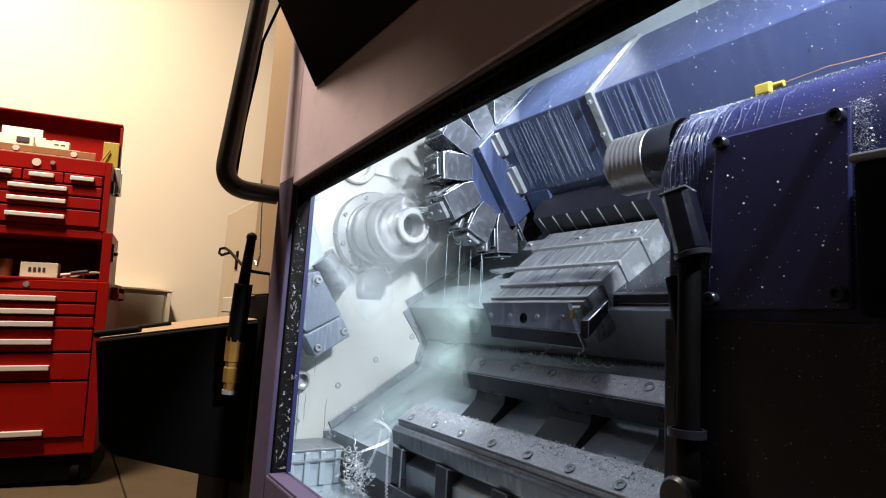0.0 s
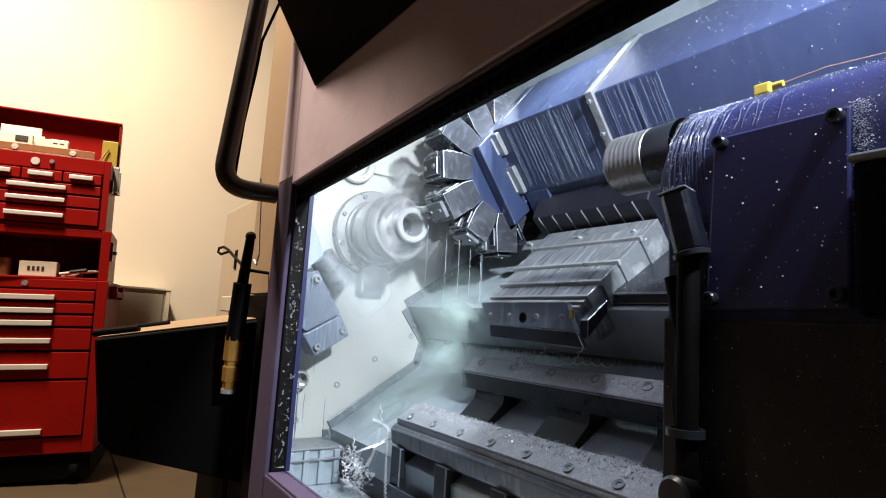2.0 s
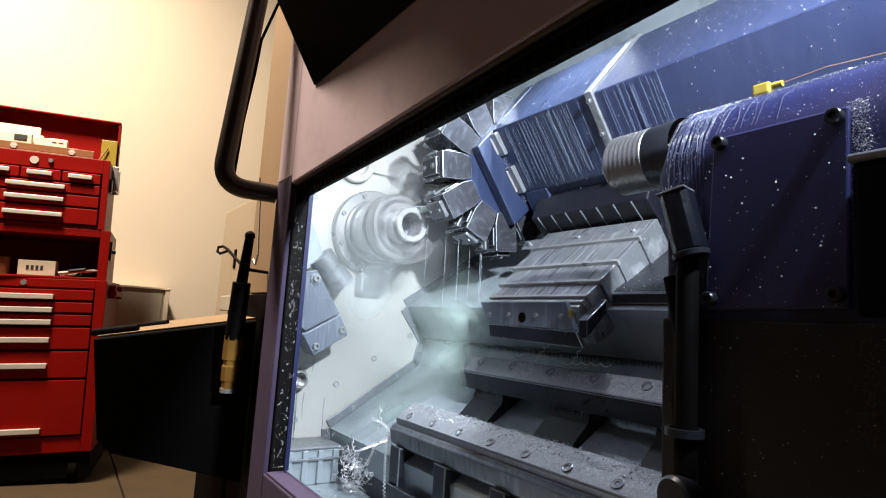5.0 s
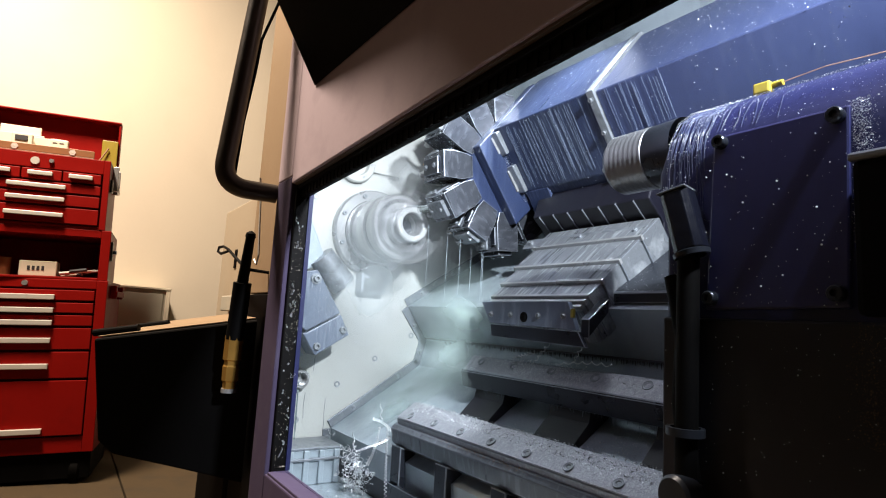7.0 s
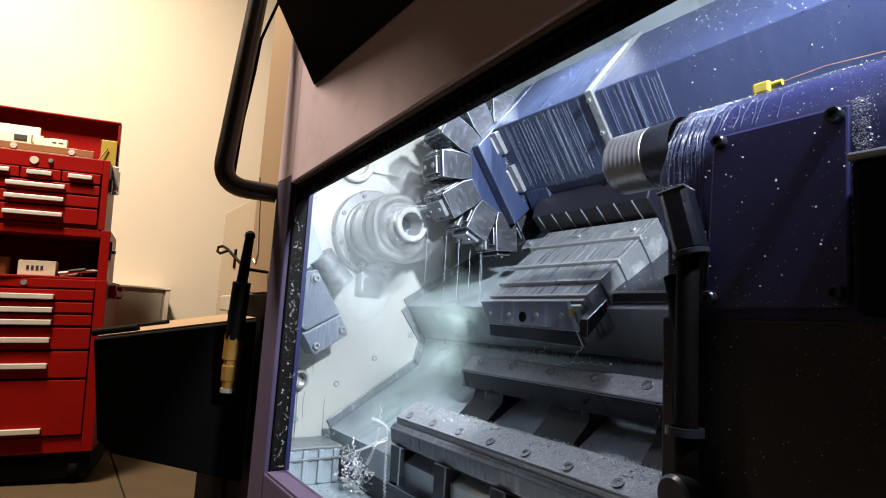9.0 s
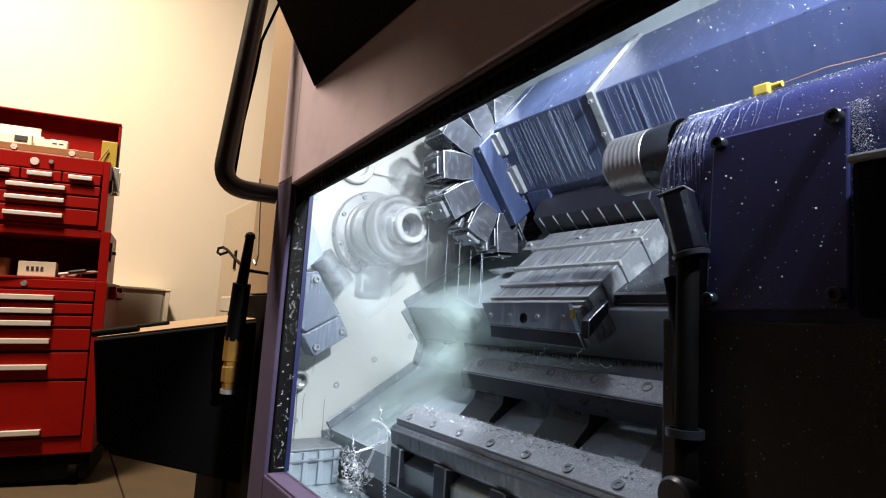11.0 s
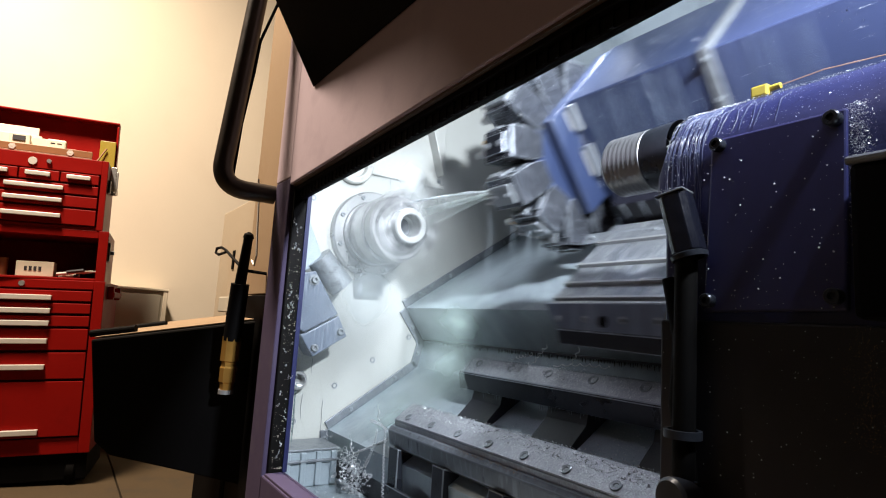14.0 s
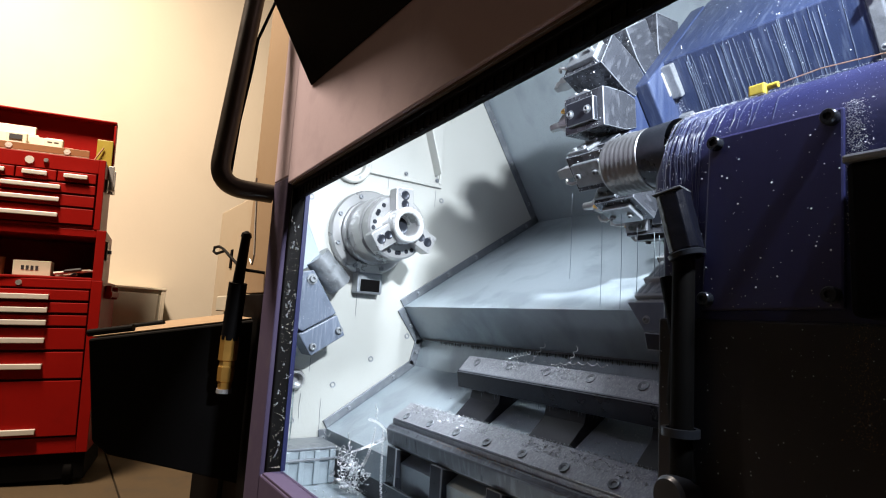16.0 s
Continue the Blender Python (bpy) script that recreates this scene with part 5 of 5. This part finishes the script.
# the telescopic cover stands well clear of the slope
for piece in TELESCOPE.children:
    piece.matrix_basis = Matrix.Translation((0, 0, 0.9 * 0.045)) @ Matrix.Scale(0.955, 4) @ piece.matrix_basis


def hanging(name, label, x0, x1, y, z, count, longest, seed):
    """Thin wet strands hanging under an edge."""
    rnd = random.Random(seed)
    bm = bmesh.new()
    for _ in range(count):
        x, ln, r = rnd.uniform(x0, x1), longest * (0.25 + 0.75 * rnd.random() ** 2), rnd.uniform(0.0004, 0.0011)
        bmesh.ops.create_cone(bm, segments=5, radius1=r * 0.4, radius2=r, depth=ln, matrix=Matrix.Translation((x, y + rnd.uniform(-0.002, 0.003), z - ln / 2)))
    tagged(part(name, bm, DRIP, None, label), "", "residue", "", "stuff")


hanging("hanging_drips", "wet drips hanging under the short way cover", -1.42, -0.5, 1.040, 0.722, 130, 0.022, 41)
hanging("hanging_drips", "wet drips hanging under the long way cover", -1.44, -0.35, 0.8195, 0.604, 90, 0.016, 42)


def on_holder(r):
    """A point on the skin of one of the tool holders that face the door."""
    k = r.choice((4, 5, 6, 7, 8))
    a = 2 * math.pi * (k + 0.166) / 12
    m = Matrix.Translation((-1.49, TC.x, TC.y)) @ pose(0, 0, 0, math.degrees(a))
    top = 0.178 + (0.092 if k % 2 else 0.075)
    f = r.random()
    x, y, z = r.uniform(-0.075, 0.036), r.uniform(0.18, top), r.uniform(-0.044, 0.044)
    if f < 0.4:
        x = -0.0755
    elif f < 0.7:
        y = top + 0.0005
    else:
        z = r.choice((-0.0445, 0.0445))
    return m @ Vector((x, y, z))


scatter("wet_chips", "", 1500, on_holder, (0.0005, 0.0024), CHIP, 16, CARRIAGE)
scatter("wet_drops", "", 420, on_holder, (0.0006, 0.0020), DROP, 17, CARRIAGE, beads=True)
scatter("wet_drops", "", 260, lambda r: (lambda s: (r.uniform(-1.40, -0.4), 1.10 + 0.152 * s, 1.534 - 0.207 * s))(r.random()), (0.0004, 0.0012), DROP, 18, CARRIAGE, beads=True)
scatter("wet_chips", "", 500, lambda r: (lambda s: (-1.405 + r.gauss(0, 0.008), 1.10 + 0.152 * s - 0.008, 1.533 - 0.207 * s - 0.007))(r.uniform(0.25, 1.0)), (0.0006, 0.0022), CHIP, 19, CARRIAGE)
scatter("wet_chips", "fine wet chips along the step edge", 500, lambda r: (r.uniform(-1.6, -0.5), 1.105 + 0.02 * r.random(), 0.960 + 0.013 * r.random()), (0.0004, 0.0016), CHIP, 20)


def runs(name, label, paths, material, parent=None, r=0.0012):
    ob = part(name, merge(*[tube(q, r, 5) for q in paths]), material, parent, label, 1.0)
    return tagged(ob, "", "", "", "stuff") if parent else tagged(ob, "", "residue", "", "stuff")


def tailstock_runs():
    rnd = random.Random(21)
    paths = []
    for i in range(44):
        x = rnd.uniform(-0.45, -0.33) if i < 10 else rnd.uniform(-0.478, -0.415)
        low = rnd.uniform(1.03, 1.15) if x < -0.42 else rnd.uniform(1.163, 1.185)
        pts = [(x + rnd.uniform(-.002, .002), y, z) for y, z in ((0.742, 1.2275), (0.728, 1.2165), (0.711, 1.2045), (0.700, 1.187), (0.691, 1.17))]
        z = 1.15
        while z > low:
            x += rnd.uniform(-0.0012, 0.0012)
            pts.append((x, 0.6845, z))
            z -= 0.012
        if len(pts) > 2:
            paths.append(pts)
    runs("coolant_runs", "thin pale coolant runs down the navy tailstock", paths, RUN, None, 0.0003)
    paths = []
    for i in range(60):
        x = rnd.uniform(-1.38, -1.04) if i < 44 else rnd.uniform(-0.98, -0.80)
        s, e = rnd.uniform(0.0, 0.10), rnd.uniform(0.75, 0.90)
        pts = []
        while s < e:
            pts.append((x, 1.10 + 0.152 * s - 0.0004, 1.535 - 0.207 * s - 0.0004))
            x += rnd.uniform(-0.0007, 0.0007)
            s += 0.07
        if len(pts) > 2:
            paths.append(pts)
    runs("coolant_runs", "", paths, RUNPALE, CARRIAGE, 0.0003)


tailstock_runs()


def spray():
    """The coolant jet from the turret nozzle, in nested cones and flying drops."""
    t = thing("coolant_spray", "fine white coolant spray jet from the turret nozzle", "spray")
    n = Vector((-1.514, 0.955, 1.272))
    rnd = random.Random(31)
    for k, (ln, r) in enumerate(((0.46, 0.012), (0.46, 0.055))):
        bm = bmesh.new()
        rings = []
        for i in range(9):
            s = i / 8
            rr = 0.003 + r * s ** 0.9
            rings.append([bm.verts.new((n.x - ln * s, n.y + rr * (1 + 0.15 * noise.noise((s * 4, a, k))) * math.cos(a * 0.3927), n.z - 0.01 * s + rr * (1 + 0.15 * noise.noise((a, s * 4, k + 5))) * math.sin(a * 0.3927))) for a in range(16)])
        for u, w in zip(rings, rings[1:]):
            for a in range(16):
                bm.faces.new((u[a], u[(a + 1) % 16], w[(a + 1) % 16], w[a]))
        part("jet", bm, SPRAY if k < 1 else MIST, t, "", 1.5)
    bm = bmesh.new()
    for i in range(44):
        s = rnd.random()
        bead(bm, (n.x - 0.33 * s, n.y + rnd.gauss(0, 0.02 + 0.02 * s), n.z + rnd.gauss(0, 0.02 + 0.03 * s)), rnd.uniform(0.0004, 0.0010))
    tagged(part("flying_drops", bm, DROP, t), "", "", "", "stuff")
    return t


def wisp(parent, place, size, tilt, material, seed):
    """One curved sheet of drifting vapour."""
    rnd = random.Random(seed)
    bm = bmesh.new()
    bmesh.ops.create_grid(bm, x_segments=14, y_segments=14, size=1)
    for v in bm.verts:
        a, b = v.co.x, v.co.y
        v.co = Vector((0.25 * noise.noise((a * 1.3, b * 1.3, seed)), a, b))
    bmesh.ops.delete(bm, geom=[v for v in bm.verts if v.co.y ** 2 + v.co.z ** 2 > 0.90], context="VERTS")
    turn = pose(0, 0, 0, rnd.uniform(-30, 30), tilt[0], tilt[1])
    part("wisp", bm, material, parent, "", 1.5, Matrix.Translation(place) @ turn @ Matrix.Diagonal((min(size), size[0], size[1], 1)))


SPRAY_JET = spray()


def coolant_haze():
    """Green-tinged vapour that hangs below the chuck while the coolant runs."""
    t = thing("coolant_haze", "thin greenish coolant vapour hanging below the chuck", "vapour")
    rnd = random.Random(71)
    for i, (p, z) in enumerate((((-1.38, 0.99, 0.93), (0.26, 0.17)), ((-1.42, 0.97, 0.80), (0.32, 0.17)), ((-1.62, 0.93, 0.62), (0.30, 0.15)))):
        wisp(t, p, z, (rnd.uniform(-15, 15), -35 + rnd.uniform(-25, 25)), HAZE, i + 21)
    wisp(t, (-1.64, 0.80, 1.02), (0.36, 0.46), (5, -30), VEIL, 41)
    return t


HAZE_CLOUD = coolant_haze()


def spray_plume():
    t = thing("spray_plume", "white plume of atomised coolant round the spinning chuck", "vapour")
    wisp(t, (-1.73, 0.97, 1.38), (0.19, 0.19), (8, -20), PLUME, 1)
    wisp(t, (-1.72, 0.95, 1.25), (0.27, 0.24), (-12, -45), PLUME, 2)
    return t


SPRAY_PLUME = spray_plume()


def thin_jet():
    """The last drooping stream when the pump runs down, hinged at the nozzle."""
    t = thing("coolant_stream", "thin drooping white coolant stream from the turret nozzle", "stream")
    rnd = random.Random(33)
    bms = []
    for k in range(5):
        o = Vector((0, rnd.uniform(-0.003, 0.003), rnd.uniform(-0.003, 0.003)))
        pts = []
        for i in range(15):
            s = i / 14
            pts.append(o * (0.4 + s) + Vector((-0.581 * s, rnd.gauss(0, 0.0007), -0.054 * s ** 1.7 + rnd.gauss(0, 0.0010))))
        bms.append(tube(pts, 0.0013, 5))
    part("strand", merge(*bms), DROP, t, "", 1.5)
    return t


THIN_JET = thin_jet()


def wall_runs():
    rnd = random.Random(61)
    paths = []
    for y, z0, z1 in ((0.905, 0.995, 0.90), (0.80, 0.62, 0.50), (0.70, 0.66, 0.50), (0.725, 0.64, 0.55), (0.86, 1.40, 1.38), (1.22, 1.44, 1.36), (0.75, 0.76, 0.70), (1.0, 1.45, 1.40)):
        pts = []
        z = z0
        while z > z1:
            pts.append((WX + 0.0006, y, z))
            y += rnd.uniform(-0.0012, 0.0012)
            z -= 0.012
        paths.append(pts)
    runs("wall_stains", "thin grey coolant stains down the white wall", [q for q in paths if len(q) > 1], STRIP, None, 0.0008)


wall_runs()


def drip_edge():
    """Dark drops hanging in a row along the lower edge of the step."""
    rnd = random.Random(51)
    bm = bmesh.new()
    for i in range(150):
        x = -1.75 + i * 0.0068 + rnd.uniform(-0.002, 0.002)
        ln = rnd.uniform(0.004, 0.016)
        bmesh.ops.create_cone(bm, segments=5, radius1=0.0006, radius2=0.0022, depth=ln, matrix=Matrix.Translation((x, 1.188, 0.838 - ln / 2)))
    ob = part("hanging_drops", bm, MARK, None, "row of dark oily drops hanging under the step")
    tagged(ob, "", "residue", "", "stuff")
    q = structure("trim", box(-1.88, 1.184, 0.836, 0.70, 1.196, 0.842, 0.001), MARK, "thin dark gasket under the chamber step", "trim")


drip_edge()


# ---------------------------------------------------------------- glass
pane = structure("window_1", prism([(-1.45, 0.51), (0.62, 0.51), (0.62, 1.32), (-1.45, 1.235)], 0.514, 0.519, "y"), GLASS, "wet clear safety glass of the lathe door", "window")
pane.visible_shadow = False


# ---------------------------------------------------------------- what moves
def motions():
    carriage = [(0, 0.0), (4.2, 0.002), (6.5, 0.0), (7.0, 0.006), (9.0, 0.003), (11.5, 0.008), (12.5, 0.005), (13.72, 0.004), (13.8, 0.07), (13.9, 0.20), (14.0, 0.335), (14.1, 0.42), (14.2, 0.50), (14.3, 0.575), (14.4, 0.628), (14.5, 0.645), (16.0, 0.647)]
    walk(CARRIAGE, [(s, pose(x, 0, 0)) for s, x in carriage])
    walk(TELESCOPE, [(s, pose(x * 0.80, 0, 0)) for s, x in carriage])
    # the spindle runs fast, slows from 14.4 s and stands from 15.0 s
    rows, angle, s = [], 0.0, 0.0
    speeds = []
    for i in range(481):
        s = i / 30
        w = 82.0 if s < 14.3 else max(0.0, 82.0 * (14.85 - s) / 0.55)
        speeds.append(w)
    total = sum(speeds)
    for i, w in enumerate(speeds):
        rows.append((i / 30, pose(WX, AY, AZ, (total - angle) % 360)))
        angle += w
    walk(CHUCK, rows)
    # the jet rides with the turret, then falls away when the pump stops
    jet = [(s, pose(x, 0, 0)) for s, x in carriage[:-1]]
    walk(SPRAY_JET, jet + [(15.2, pose(0.646, 0, 0)), (15.3, pose(0.64, 0, -0.05)), (15.45, pose(0.60, 0, -1.2)), (16.0, pose(0.60, 0, -1.2))])
    # the vapour drifts a little, then settles into the sump as the turret leaves
    drift = [(i * 0.9, pose(0.012 * math.sin(i * 1.7), 0.006 * math.cos(i * 2.3), 0.010 * math.sin(i * 1.1))) for i in range(16)]
    walk(HAZE_CLOUD, drift + [(13.8, pose(0, 0, 0)), (14.3, pose(0.03, 0, -0.12)), (14.8, pose(0.04, 0, -0.50)), (15.4, pose(0.04, 0, -0.9)), (16.0, pose(0.04, 0, -1.4))])
    rise = [(i * 0.7, pose(0.008 * math.sin(i * 2.1), 0, 0.008 * math.cos(i * 1.3))) for i in range(20)]
    walk(SPRAY_PLUME, rise + [(13.8, pose(0, 0, 0)), (14.2, pose(0.06, 0, 0.06)), (14.6, pose(0.12, 0.03, 0.18)), (15.2, pose(0.14, 0.05, 0.45)), (16.0, pose(0.14, 0.05, 0.75))])
    thin = [(s, pose(-1.514 + x, 0.955, 1.272, 0, 9)) for s, x in carriage[:-1]]
    at = (-1.514 + 0.646, 0.955, 1.272)
    walk(THIN_JET, thin + [(15.2, pose(*at, 0, 9)), (15.3, pose(*at, 0, 7)), (15.4, pose(*at, 0, 4)), (15.5, pose(*at)), (15.6, pose(*at, 0, -3)), (15.7, pose(*at, 0, -12)), (15.8, pose(*at, 0, -30)), (15.9, pose(at[0], at[1], at[2] - 0.35, 0, -60)), (16.0, pose(at[0], at[1], at[2] - 1.2, 0, -80))])


motions()
